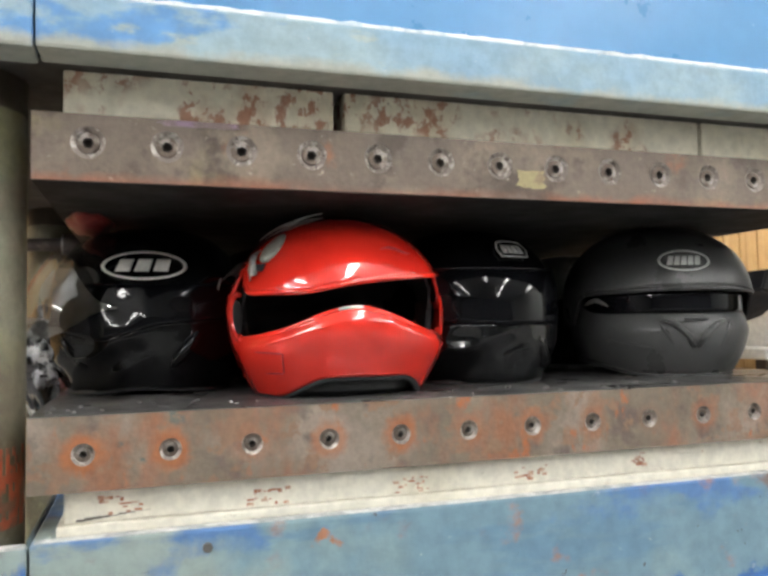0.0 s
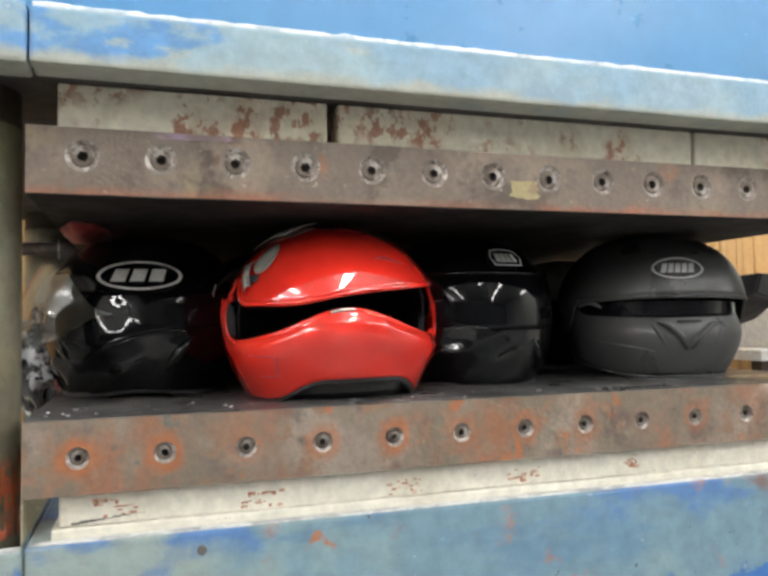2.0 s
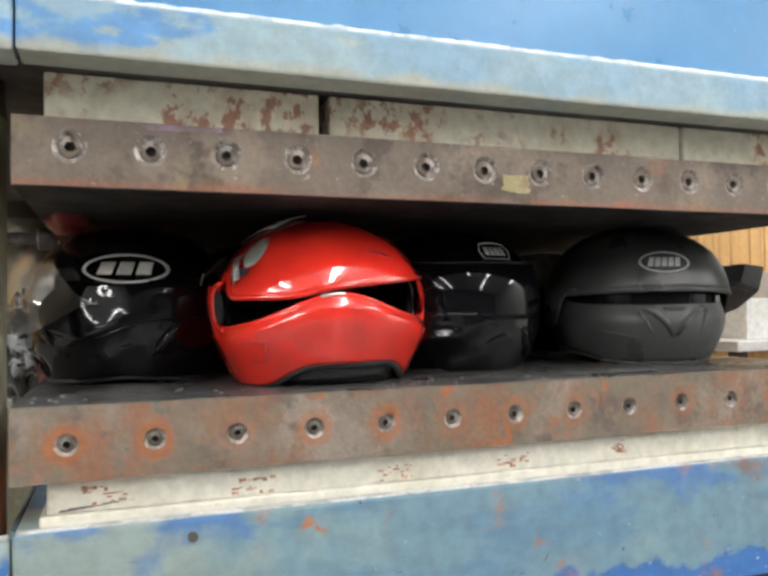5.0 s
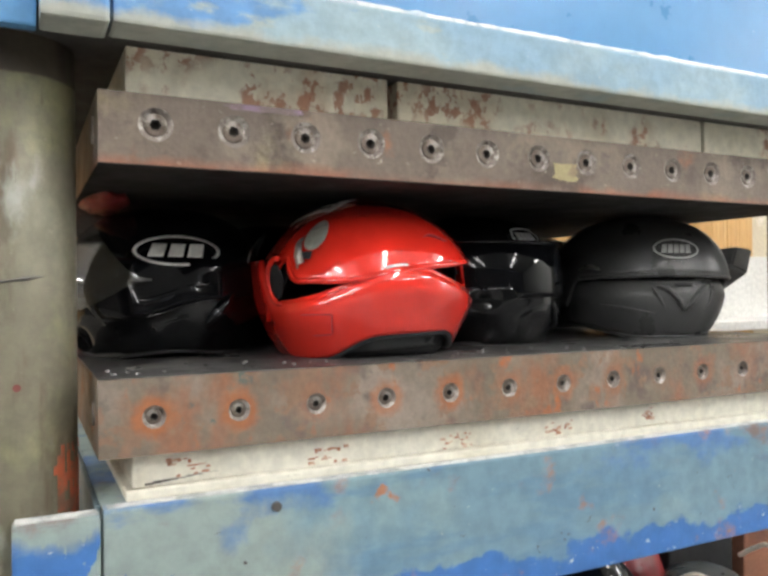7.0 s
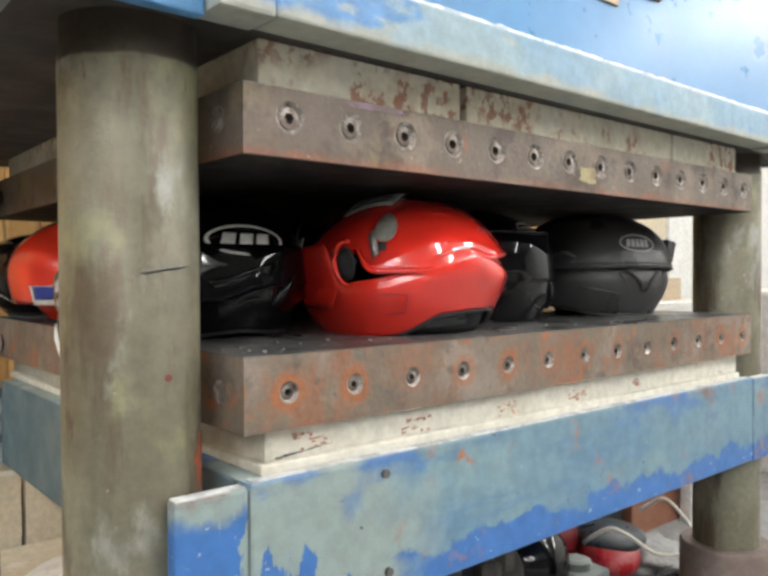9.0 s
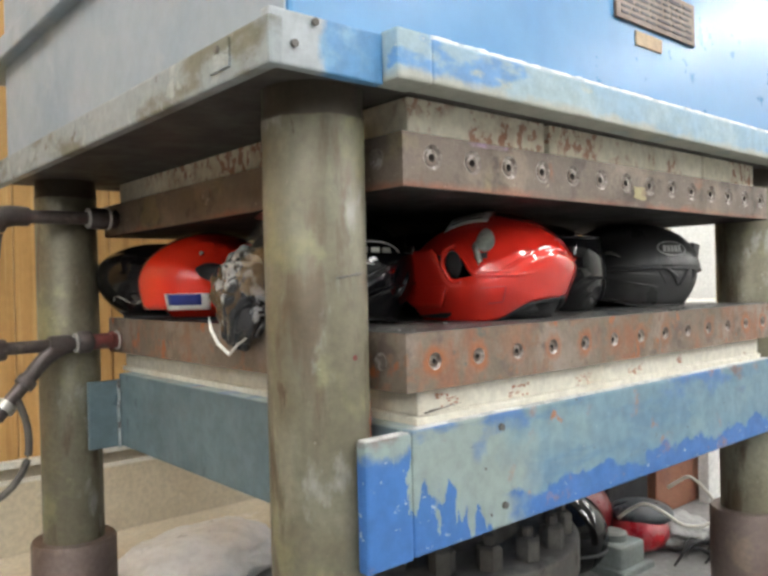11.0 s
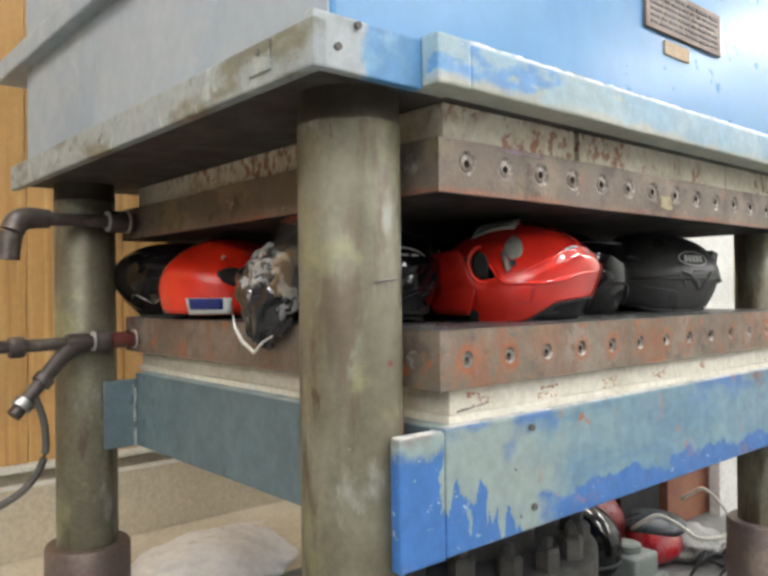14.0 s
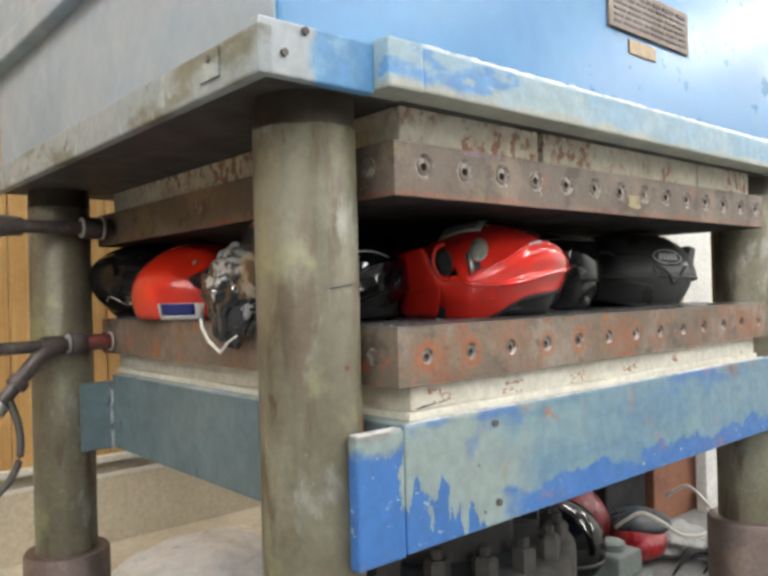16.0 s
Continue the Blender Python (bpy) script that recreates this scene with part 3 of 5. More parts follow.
def hex_plug(r, depth):
    """A socket-headed plug that faces -Y."""
    bm = bmesh.new()
    n = 24
    prof = [(r, 0.006), (r, 0.001), (r * 0.9, 0.0)]
    rings = [[bm.verts.new((q * math.cos(2 * math.pi * k / n), y, q * math.sin(2 * math.pi * k / n))) for k in range(n)] for q, y in prof]
    hx = []
    for k in range(n):
        a = 2 * math.pi * k / n
        w = (a % (math.pi / 3)) - math.pi / 6
        hx.append(r * 0.5 * math.cos(math.pi / 6) / math.cos(w))
    rings.append([bm.verts.new((hx[k] * math.cos(2 * math.pi * k / n), 0.0, hx[k] * math.sin(2 * math.pi * k / n))) for k in range(n)])
    rings.append([bm.verts.new((hx[k] * math.cos(2 * math.pi * k / n), depth, hx[k] * math.sin(2 * math.pi * k / n))) for k in range(n)])
    for p, q in zip(rings, rings[1:]):
        for k in range(n):
            bm.faces.new((p[k], p[(k + 1) % n], q[(k + 1) % n], q[k]))
    dark = bm.faces.new(rings[-1])
    bmesh.ops.recalc_face_normals(bm, faces=bm.faces[:])
    for f in bm.faces:
        f.material_index = 1 if all(abs(v.co.y - depth) < 1e-6 or abs(v.co.y) < 1e-6 for v in f.verts) and f.calc_center_median().y > depth * 0.4 else 0
    me = bpy.data.meshes.new("socket_plug")
    bm.to_mesh(me)
    bm.free()
    me.materials.append(PLUG)
    me.materials.append(HOLE_DARK)
    return me


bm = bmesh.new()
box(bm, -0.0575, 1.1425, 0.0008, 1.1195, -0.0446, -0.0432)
part("pressing_face", bm, FACE_SHADE, press, "dark pressing face with its shade in the colour")
upper = bored_block(-0.0581, 1.143, 0.0, 1.12, -0.0434, 0.0322, 0.0, 0.085, 14, 0.0, 0.0185, STEEL_TOP, press, "upper_platen", "brown tarnished steel upper platen with a row of plugs")
bm = bmesh.new()
bmesh.ops.create_uvsphere(bm, u_segments=24, v_segments=16, radius=1.0)
for v in bm.verts:
    d = v.co.normalized()
    k = 1 + 0.25 * noise.noise(d * 2.2)
    v.co = Vector((-0.020 + d.x * 0.032 * k, 0.33 + d.y * 0.10 * k, -0.0448 + min(0.0, d.z * 0.020 * k)))
part("red_smear", bm, material("dull_red_paint", (0.20, 0.024, 0.022), [((0.08, 0.03, 0.028), 20, 0.5, 0.65)], rough=0.5, bump=0.2), upper, "lump of dull red paint under the platen", True)
me = hex_plug(0.0125, 0.011)
for k in range(14):
    ob = new("socket_plug", me)
    ob.parent = upper
    ob.matrix_basis = pose(0.085 * k, 0.0022, 0.0, 0, 17 * k, 0)
for yy in (0.055, 0.57):
    bm = bmesh.new()
    lathe(bm, [(0.015, -0.001), (0.015, 0.002), (0.011, 0.002), (0.010, -0.0005)], (-0.0591, yy, 0.0), 0, 20, "X")
    part("side_plug", bm, BORE, upper)

# ---- the rising table of the press ----
table = thing("press_table", "rising press table with chipped blue paint and a rusty steel platen", "press table")
bm = bmesh.new()
box(bm, -0.0592, 1.1422, 0.0008, 1.0992, -0.3037, -0.3025)
part("pressing_face", bm, SLATE, table, "dark grey greasy pressing face")
lower = bored_block(-0.060, 1.143, 0.0, 1.10, -0.386, -0.3035, -0.004, 0.0921, 13, -0.3456, 0.0125, STEEL_LOW, table, "lower_platen", "rusty steel lower platen with a row of holes")
me = hex_plug(0.0085, 0.012)
for k in range(13):
    ob = new("socket_plug", me)
    ob.parent = lower
    ob.matrix_basis = pose(-0.004 + 0.0921 * k, 0.003, -0.3456, 0, 23 * k, 0)
bm = bmesh.new()
lathe(bm, [(0.013, -0.001), (0.013, 0.002), (0.009, 0.002), (0.008, -0.0005)], (-0.061, 0.053, -0.345), 0, 20, "X")
part("side_plug", bm, BORE, lower)
bm = bmesh.new()
box(bm, -0.025, 1.112, 0.017, 1.085, -0.424, -0.3865, 0.003)
part("insulation_board", bm, CREAM, table, "cream insulation board")
bm = bmesh.new()
box(bm, -0.032, 1.116, 0.012, 1.09, -0.436, -0.4245, 0.002)
part("backing_sheet", bm, CREAM, table, "thin cream backing sheet")
bm = bmesh.new()
box(bm, -0.0565, 1.1415, -0.005, 1.04, -0.612, -0.4365, 0.004)
part("bolster", bm, BOLSTER, table, "steel bolster with blue paint chipped to grey primer")
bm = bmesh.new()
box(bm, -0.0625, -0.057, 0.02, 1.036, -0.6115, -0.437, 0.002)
part("bolster_side", bm, BOLSTER_SHADED, table, "side plate in slate-blue bolster paint darkened for shade")
for x0, x1 in ((-0.1405, -0.0585), (1.1435, 1.2255)):
    bm = bmesh.new()
    box(bm, x0, x1, -0.0055, 0.0145, -0.614, -0.440, 0.004)
    part("bolster_lug", bm, BOLSTER, table)
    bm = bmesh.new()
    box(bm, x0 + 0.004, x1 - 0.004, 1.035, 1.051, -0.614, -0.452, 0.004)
    part("bolster_lug", bm, BOLSTER_SHADED, table)
bm = bmesh.new()
tube(bm, [(-0.066 + 0.003 * noise.noise((k * 3.1, 0, 0)), 1.031, -0.615 + 0.0165 * k / 1.0) for k in range(11)], [0.004 + 0.0015 * noise.noise((k * 2.1, 3, 0)) for k in range(11)], 8)
part("weld_bead", bm, material("pale_weld", (0.36, 0.41, 0.42), [((0.1, 0.1, 0.1), 60, 0.5, 0.6)], rough=0.4), table, smooth=True)
for bx, bz in ((0.128, -0.4573), (0.1326, -0.5783)):
    bm = bmesh.new()
    lathe(bm, [(0.0055, -0.003), (0.0055, 0.002), (0.003, 0.002), (0.0025, -0.002)], (bx, -0.0065, bz), 0, 14, "Y")
    part("bolt", bm, CAST, table)
DUST = material("pale_dust", (0.66, 0.67, 0.65), [((0.4, 0.42, 0.42), 30, 0.45, 0.6)], rough=0.85, bump=0.3, bump_scale=200)
for x0, x1 in ((-0.138, -0.061), (1.146, 1.223)):
    bm = bmesh.new()
    box(bm, x0, x1, -0.0035, 0.0125, -0.4405, -0.4382, 0.0008)
    part("dust_layer", bm, DUST, table, "pale dust on the lug")
bm = bmesh.new()
box(bm, -0.052, 1.137, -0.002, 0.0112, -0.4368, -0.4352, 0.0006)
part("dust_layer", bm, DUST, table, "pale dust on the ledge")
bm = bmesh.new()
lathe(bm, [(0.19, -0.95), (0.19, -0.613)], 0.54, 0.55, 48)
flat_auto(part("ram", bm, CAST, table, "greasy steel ram"))

# cylinder under the table, part of the frame
bm = bmesh.new()
lathe(bm, [(0.27, FLOOR), (0.27, -0.86), (0.335, -0.855), (0.335, -0.785), (0.325, -0.778), (0.2, -0.776)], 0.54, 0.55, 64)
cylinder = flat_auto(part("cylinder", bm, CAST, press, "grimy cast-iron press cylinder with a ring of nuts"))
bm = bmesh.new()
lathe(bm, [(0.028, -0.778), (0.028, -0.735), (0.022, -0.728), (0.013, -0.728), (0.013, -0.71), (0.009, -0.706)], 0, 0, 6)
nut_mesh = bpy.data.meshes.new("nut")
bm.to_mesh(nut_mesh)
bm.free()
nut_mesh.materials.append(CAST)
for k in range(18):
    a = 2 * math.pi * (k + 0.3) / 18
    ob = new("nut", nut_mesh)
    ob.parent = cylinder
    ob.matrix_basis = pose(0.54 + 0.29 * math.cos(a), 0.55 + 0.29 * math.sin(a), 0, 0, 0, 40 * k)

# pipes at the back corner
def smooth_line(pts, r, steps=6):
    """Points and radii along a curve through pts."""
    pts = [Vector(p) for p in pts]
    rad = list(r) if isinstance(r, (list, tuple)) else [r] * len(pts)
    line, radii = [], []
    for k in range(len(pts) - 1):
        p0, p1, p2, p3 = (pts[max(0, min(len(pts) - 1, k + d))] for d in (-1, 0, 1, 2))
        for j in range(steps):
            q = j / steps
            line.append(0.5 * (2 * p1 + (p2 - p0) * q + (2 * p0 - 5 * p1 + 4 * p2 - p3) * q * q + (3 * p1 - p0 - 3 * p2 + p3) * q ** 3))
            radii.append(rad[k] + (rad[k + 1] - rad[k]) * q)
    return line + [pts[-1]], radii + [rad[-1]]


def pipe_run(name, parent, pts, r, mat, label=""):
    bm = bmesh.new()
    if len(pts) > 3:
        pts, r = smooth_line(pts, r)
    tube(bm, pts, r, 14)
    return flat_auto(part(name, bm, mat, parent, label), 50)


def ring_x(parent, x, y, z, r, w, mat, name="pipe_fitting"):
    bm = bmesh.new()
    lathe(bm, [(r * 0.92, -w / 2), (r, -w * 0.35), (r, w * 0.35), (r * 0.92, w / 2)], (x, y, z), 0, 16, "X")
    return flat_auto(part(name, bm, mat, parent), 40)


PY = 1.03
pipe_run("feed_pipe", press, [(-0.05, PY, -0.005), (-0.31, PY, -0.008)], 0.0155, PIPE, "old black feed pipe")
ring_x(press, -0.105, PY, -0.006, 0.026, 0.045, PIPE)
ring_x(press, -0.083, PY, -0.006, 0.027, 0.006, THREAD, "thread_tape")
ring_x(press, -0.129, PY, -0.006, 0.0245, 0.005, THREAD, "thread_tape")
ring_x(press, -0.066, PY, -0.006, 0.023, 0.006, PIPE)
pipe_run("elbow", press, [(-0.26, PY, -0.008), (-0.30, PY, -0.008), (-0.325, PY, -0.018), (-0.34, PY, -0.05), (-0.345, PY, -0.10)], [0.021, 0.024, 0.026, 0.025, 0.024], PIPE, "old black pipe elbow")
pipe_run("feed_pipe", table, [(-0.055, PY, -0.355), (-0.46, PY, -0.36)], 0.0145, PIPE, "old black feed pipe")
pipe_run("red_sleeve", table, [(-0.062, PY, -0.355), (-0.125, PY, -0.355)], 0.019, PIPE_RED, "red oxide pipe sleeve")
ring_x(table, -0.068, PY, -0.355, 0.0235, 0.005, THREAD, "thread_tape")
ring_x(table, -0.082, PY, -0.355, 0.0235, 0.006, PIPE_RED)
ring_x(table, -0.145, PY, -0.355, 0.026, 0.03, PIPE)
ring_x(table, -0.165, PY, -0.355, 0.023, 0.005, THREAD, "thread_tape")
ring_x(table, -0.20, PY, -0.357, 0.022, 0.05, PIPE)
ring_x(table, -0.33, PY, -0.36, 0.024, 0.03, PIPE)
pipe_run("branch_pipe", table, [(-0.185, PY, -0.357), (-0.235, PY - 0.01, -0.385), (-0.295, PY - 0.02, -0.45), (-0.345, PY - 0.03, -0.505)], [0.02, 0.018, 0.0155, 0.0155], PIPE, "old black branch pipe")
for q in (0.35, 0.75):
    a, b = Vector((-0.235, PY - 0.01, -0.385)), Vector((-0.345, PY - 0.03, -0.505))
    pipe_run("pipe_fitting", table, [a.lerp(b, q), a.lerp(b, q + 0.12)], 0.022, SILVER if q > 0.5 else PIPE)
hose = [(-0.30, PY - 0.03, -0.47), (-0.285, PY - 0.04, -0.53), (-0.29, PY - 0.05, -0.60), (-0.33, PY - 0.05, -0.66), (-0.41, PY - 0.05, -0.70)]
pipe_run("hose", table, hose, 0.008, CAST, "braided metal hose")

# chips and dust on the lower platen
chip_rng = random.Random(12)
bm = bmesh.new()
for k in range(90):
    cx, cy, r = chip_rng.uniform(-0.05, 1.13), chip_rng.uniform(0.004, 0.12), chip_rng.uniform(0.0008, 0.003)
    made = bmesh.ops.create_icosphere(bm, subdivisions=1, radius=r)["verts"]
    for v in made:
        v.co = Vector((v.co.x * chip_rng.uniform(0.6, 1.8) + cx, v.co.y + cy, max(v.co.z * 0.6, -r * 0.3) - 0.3025 + r * 0.3))
tagged(part("debris", bm, material("pale_chips", (0.24, 0.24, 0.23), [((0.1, 0.1, 0.1), 30, 0.5, 0.55)], rough=0.5), table), kind="stuff")

mark = material("red_brown_marker", (0.40, 0.15, 0.08), [((0.62, 0.45, 0.33), 90, 0.45, 0.58)], rough=0.7, bump=0)
mark_rng = random.Random(21)
bm = bmesh.new()
for k in range(9):
    xa = -0.012 + 0.0088 * k
    box(bm, xa, xa + 0.0088, 0.0164, 0.0172, -0.4215 + 0.0009 * k, -0.4195 + 0.0005 * k + 0.002 * mark_rng.random())
part("dark_scrape", bm, CAST, table)
# old paint left on the upper platen and on the column
rng = random.Random(3)
def paint_patch(x0, x1, z0, z1, y, mat, parent, name):
    bm = bmesh.new()
    cx, cz = (x0 + x1) / 2, (z0 + z1) / 2
    vs = []
    for k in range(22):
        a = 2 * math.pi * k / 22
        q = 1 / max(abs(math.cos(a)), abs(math.sin(a))) * rng.uniform(0.7, 1.0)
        vs.append(bm.verts.new((cx + q * math.cos(a) * (x1 - x0) / 2, y, cz + q * math.sin(a) * (z1 - z0) / 2)))
    bm.faces.new(vs)
    f = bmesh.ops.extrude_face_region(bm, geom=bm.faces[:])["geom"]
    for v in f:
        if isinstance(v, bmesh.types.BMVert):
            v.co.y += 0.0012
    bmesh.ops.recalc_face_normals(bm, faces=bm.faces[:])
    return part(name, bm, mat, parent)


# rust blots along the lower board
for x0, x1, zc in ((0.012, 0.062, -0.406), (0.17, 0.225, -0.411), (0.36, 0.405, -0.412), (0.53, 0.578, -0.411), (0.71, 0.735, -0.404)):
    for k in range(16):
        xa, za = mark_rng.uniform(x0, x1), zc + mark_rng.uniform(-0.009, 0.009)
        w, hh = mark_rng.uniform(0.0012, 0.0055), mark_rng.uniform(0.0007, 0.0026)
        paint_patch(xa - w, xa + w, za - hh, za + hh, 0.0166, mark, table, "rust_blot")
paint_patch(0.531, 0.58, -0.03, -0.004, -0.0006, material("old_yellow_paint", (0.36, 0.31, 0.16), [((0.26, 0.2, 0.12), 40, 0.5, 0.6)], rough=0.5), upper, "paint_remnant")
paint_patch(0.07, 0.175, 0.024, 0.0315, -0.0006, material("violet_heat_tint", (0.28, 0.2, 0.27), [((0.2, 0.15, 0.15), 30, 0.45, 0.6)], rough=0.35, metal=0.4), upper, "heat_tint")
bm = bmesh.new()
grid = [[bm.verts.new((-0.1445 + 0.0712 * math.cos(a), 0.088 + 0.0712 * math.sin(a), z)) for z in [-0.43 + 0.01 * j for j in range(10)]] for a in [radians(-52 + 4 * i + 0) for i in range(13)]]
srng = random.Random(5)
for i in range(12):
    for j in range(9):
        if srng.random() < 0.88 - 0.5 * (j > 6) - 0.3 * (i < 2):
            bm.faces.new((grid[i][j], grid[i + 1][j], grid[i + 1][j + 1], grid[i][j + 1]))
smear = part("paint_smear", bm, material("orange_red_smear", (0.42, 0.09, 0.035), [((0.2, 0.1, 0.06), 40, 0.45, 0.6)], rough=0.5), press, "orange-red paint smear")
so = smear.modifiers.new("thickness", "SOLIDIFY")
so.thickness = 0.0008

# ---- helmets ----
def ease(x, lo, hi):
    q = min(1, max(0, (x - lo) / (hi - lo)))
    return q * q * (3 - 2 * q)


class HelmetForm:
    """The outer form of a full-face helmet that faces -Y and stands on z = 0: a half width, front and back lengths, a height."""

    def __init__(self, a, front, back, height, taper=0.2, chin=0.06, square=2.25, belly=0.45, plan=2.3):
        self.a, self.front, self.back, self.height, self.taper, self.chin, self.square, self.belly, self.plan = a, front, back, height, taper, chin, square, belly, plan

    def at(self, th, z, grow=0.0):
        """The point at angle th (0 ahead, positive towards +x) and height z, moved out by grow metres."""
        u = min(1.0, max(0.0, z / self.height))
        if u > self.belly:
            g = max(0.0, 1 - ((u - self.belly) / (1 - self.belly)) ** self.square) ** (1 / self.square)
        else:
            g = 1 - self.taper * ((self.belly - u) / self.belly) ** 2
        c, s = math.cos(th), math.sin(th)
        b = self.front if c > 0 else self.back
        jut = 1 + self.chin * max(0, c) ** 2 * (1 - ease(u, 0.25, 0.75))
        k = 1 / (abs(s) ** self.plan + abs(c) ** self.plan) ** (1 / self.plan)
        x, y = (self.a * g + grow) * s * k, -(b * g * jut + grow) * c * k
        return Vector((x, y, z + grow * ease(u, 0.5, 1.0)))


def shell(form, low, high, grow=0.0, th0=-math.pi, th1=math.pi, n=72, rows=18, dent=None):
    """A sheet of the form between the heights low(th) and high(th); high None closes over the top."""
    bm = bmesh.new()
    ring = abs(th1 - th0 - 2 * math.pi) < 1e-6
    cols = n if ring else n + 1
    grid = []
    for j in range(rows + 1):
        row = []
        for k in range(cols):
            th = th0 + (th1 - th0) * k / n
            zl = low(th)
            q = j / rows
            if high is None:
                z = zl + (form.height * 0.9995 - zl) * math.sin(q * math.pi / 2)
            else:
                z = zl + (high(th) - zl) * q
            p = form.at(th, z, grow)
            if dent:
                p = dent(p, th, z)
            row.append(bm.verts.new(p))
        grid.append(row)
    for j in range(rows):
        for k in range(n if ring else n):
            i = (k + 1) % cols if ring else k + 1
            bm.faces.new((grid[j][k], grid[j][i], grid[j + 1][i], grid[j + 1][k]))
    if high is None:
        bm.faces.new(grid[-1][::1]) if ring else None
    bmesh.ops.recalc_face_normals(bm, faces=bm.faces[:])
    return bm


def shell_part(name, bm, mat, parent, label="", thick=0.004):
    ob = part(name, bm, mat, parent, label, True)
    if thick:
        so = ob.modifiers.new("thickness", "SOLIDIFY")
        so.thickness, so.offset = thick, -1
    return ob


def rim(form, line, grow, r, mat, parent, name="edge_trim", th0=-math.pi, th1=math.pi, n=72):
    """A round bead along the heights line(th)."""
    ring = abs(th1 - th0 - 2 * math.pi) < 1e-6
    pts = [form.at(th0 + (th1 - th0) * k / n, line(th0 + (th1 - th0) * k / n), grow) for k in range(n if ring else n + 1)]
    bm = bmesh.new()
    tube(bm, pts, r, 8, ring)
    return part(name, bm, mat, parent, smooth=True)


def decal(form, th_c, z_c, outline, grow, mat, parent, name, hole=None):
    """A thin patch on the form: outline and hole are lists of (sideways, up) metres about its centre."""
    bm = bmesh.new()
    ref = form.at(th_c, z_c)
    reach = max(0.03, math.hypot(ref.x, ref.y))

    def lay(d):
        return bm.verts.new(form.at(th_c + d[0] / reach, z_c + d[1], grow))
    if hole:
        a, b = [lay(d) for d in outline], [lay(d) for d in hole]
        n = len(a)
        for k in range(n):
            bm.faces.new((a[k], a[(k + 1) % n], b[(k + 1) % n], b[k]))
    else:
        n = len(outline)
        cx, cz = sum(d[0] for d in outline) / n, sum(d[1] for d in outline) / n
        rings = [[lay((cx + (d[0] - cx) * q, cz + (d[1] - cz) * q)) for d in outline] for q in (1.0, 0.66, 0.33)]
        for a, b in zip(rings, rings[1:]):
            for k in range(n):
                bm.faces.new((a[k], a[(k + 1) % n], b[(k + 1) % n], b[k]))
        bm.faces.new(rings[-1])
    bmesh.ops.recalc_face_normals(bm, faces=bm.faces[:])
    ob = part(name, bm, mat, parent, smooth=True)
    so = ob.modifiers.new("thickness", "SOLIDIFY")
    so.thickness, so.offset = 0.0006, 1
    return ob


def top_paper(form, x, y, w, d, turn, mat, parent, name, grow):
    """A paper of half size w by d laid on the crown of the form."""
    bm = bmesh.new()
    c, s = math.cos(radians(turn)), math.sin(radians(turn))
    grid = []
    for i in range(7):
        row = []
        for j in range(5):
            u, v = w * (i / 3 - 1), d * (j / 2 - 1)
            px, py = x + c * u - s * v, y + s * u + c * v
            th = math.atan2(px, -py)
            lo, hi = form.height * 0.5, form.height * 0.9995
            for _ in range(24):
                m = (lo + hi) / 2
                q = form.at(th, m)
                lo, hi = (m, hi) if math.hypot(q.x, q.y) > math.hypot(px, py) else (lo, m)
            row.append(bm.verts.new((px, py, lo + grow)))
        grid.append(row)
    for i in range(6):
        for j in range(4):
            bm.faces.new((grid[i][j], grid[i + 1][j], grid[i + 1][j + 1], grid[i][j + 1]))
    ob = part(name, bm, mat, parent, smooth=True)
    so = ob.modifiers.new("thickness", "SOLIDIFY")
    so.thickness = 0.0006
    return ob


def oval(a, b, n=36):
    return [(a * math.cos(2 * math.pi * k / n), b * math.sin(2 * math.pi * k / n)) for k in range(n)]


def slab(x0, x1, z0, z1, n=4):
    top = [(x0 + (x1 - x0) * k / n, z1) for k in range(n + 1)]
    return top + [(x1 - (x1 - x0) * k / n, z0) for k in range(n + 1)]


def badge(form, th, z, a, b, mat, parent, bars=4, grow=0.0006):
    """A pale oval ring with plain bars in it, standing for a maker's mark."""
    decal(form, th, z, oval(a, b), grow, mat, parent, "badge_ring", oval(a * 0.91, b * 0.84))
    w = a * 1.3 / bars
    for k in range(bars):
        x = -a * 0.65 + k * w
        decal(form, th, z, [(q[0] + 0.35 * q[1], q[1]) for q in slab(x + w * 0.08, x + w * 0.86, -b * 0.42, b * 0.42)], grow, mat, parent, "badge_bar")


PLATE = -0.3035
HELMETS = []


def helmet(name, label, x, y, turn, lift=0.0, lean=0.0):
    ob = thing(name, label, "helmet", "helmets in the press", at=pose(x, y, PLATE + lift, 0, lean, turn))
    HELMETS.append((ob, x, y, lift, lean, turn))
    return ob


SINKING, ROCKING = [], []


# red helmet, whose visor opening closes as it is crushed
red = helmet("red_helmet", "glossy red full-face helmet being crushed, no visor", 0.325, 0.172, -3)
form = HelmetForm(0.157, 0.150, 0.172, 0.258, taper=0.25, chin=0.02, square=1.95, belly=0.47, plan=2.45)


def port_top(th):
    return 0.151 + 0.017 * math.sin(th * 0.9) - 0.006 * math.exp(-(((th + 0.45) / 0.3) ** 2)) + 0.036 * math.exp(-(((th + 1.15) / 0.11) ** 2)) - 0.05 * ease(abs(th), 1.30, 1.42)


def port_low(th):
    return 0.078 + 0.038 * math.exp(-((th / 0.55) ** 2)) + 0.062 * ease(abs(th), 1.26, 1.42)


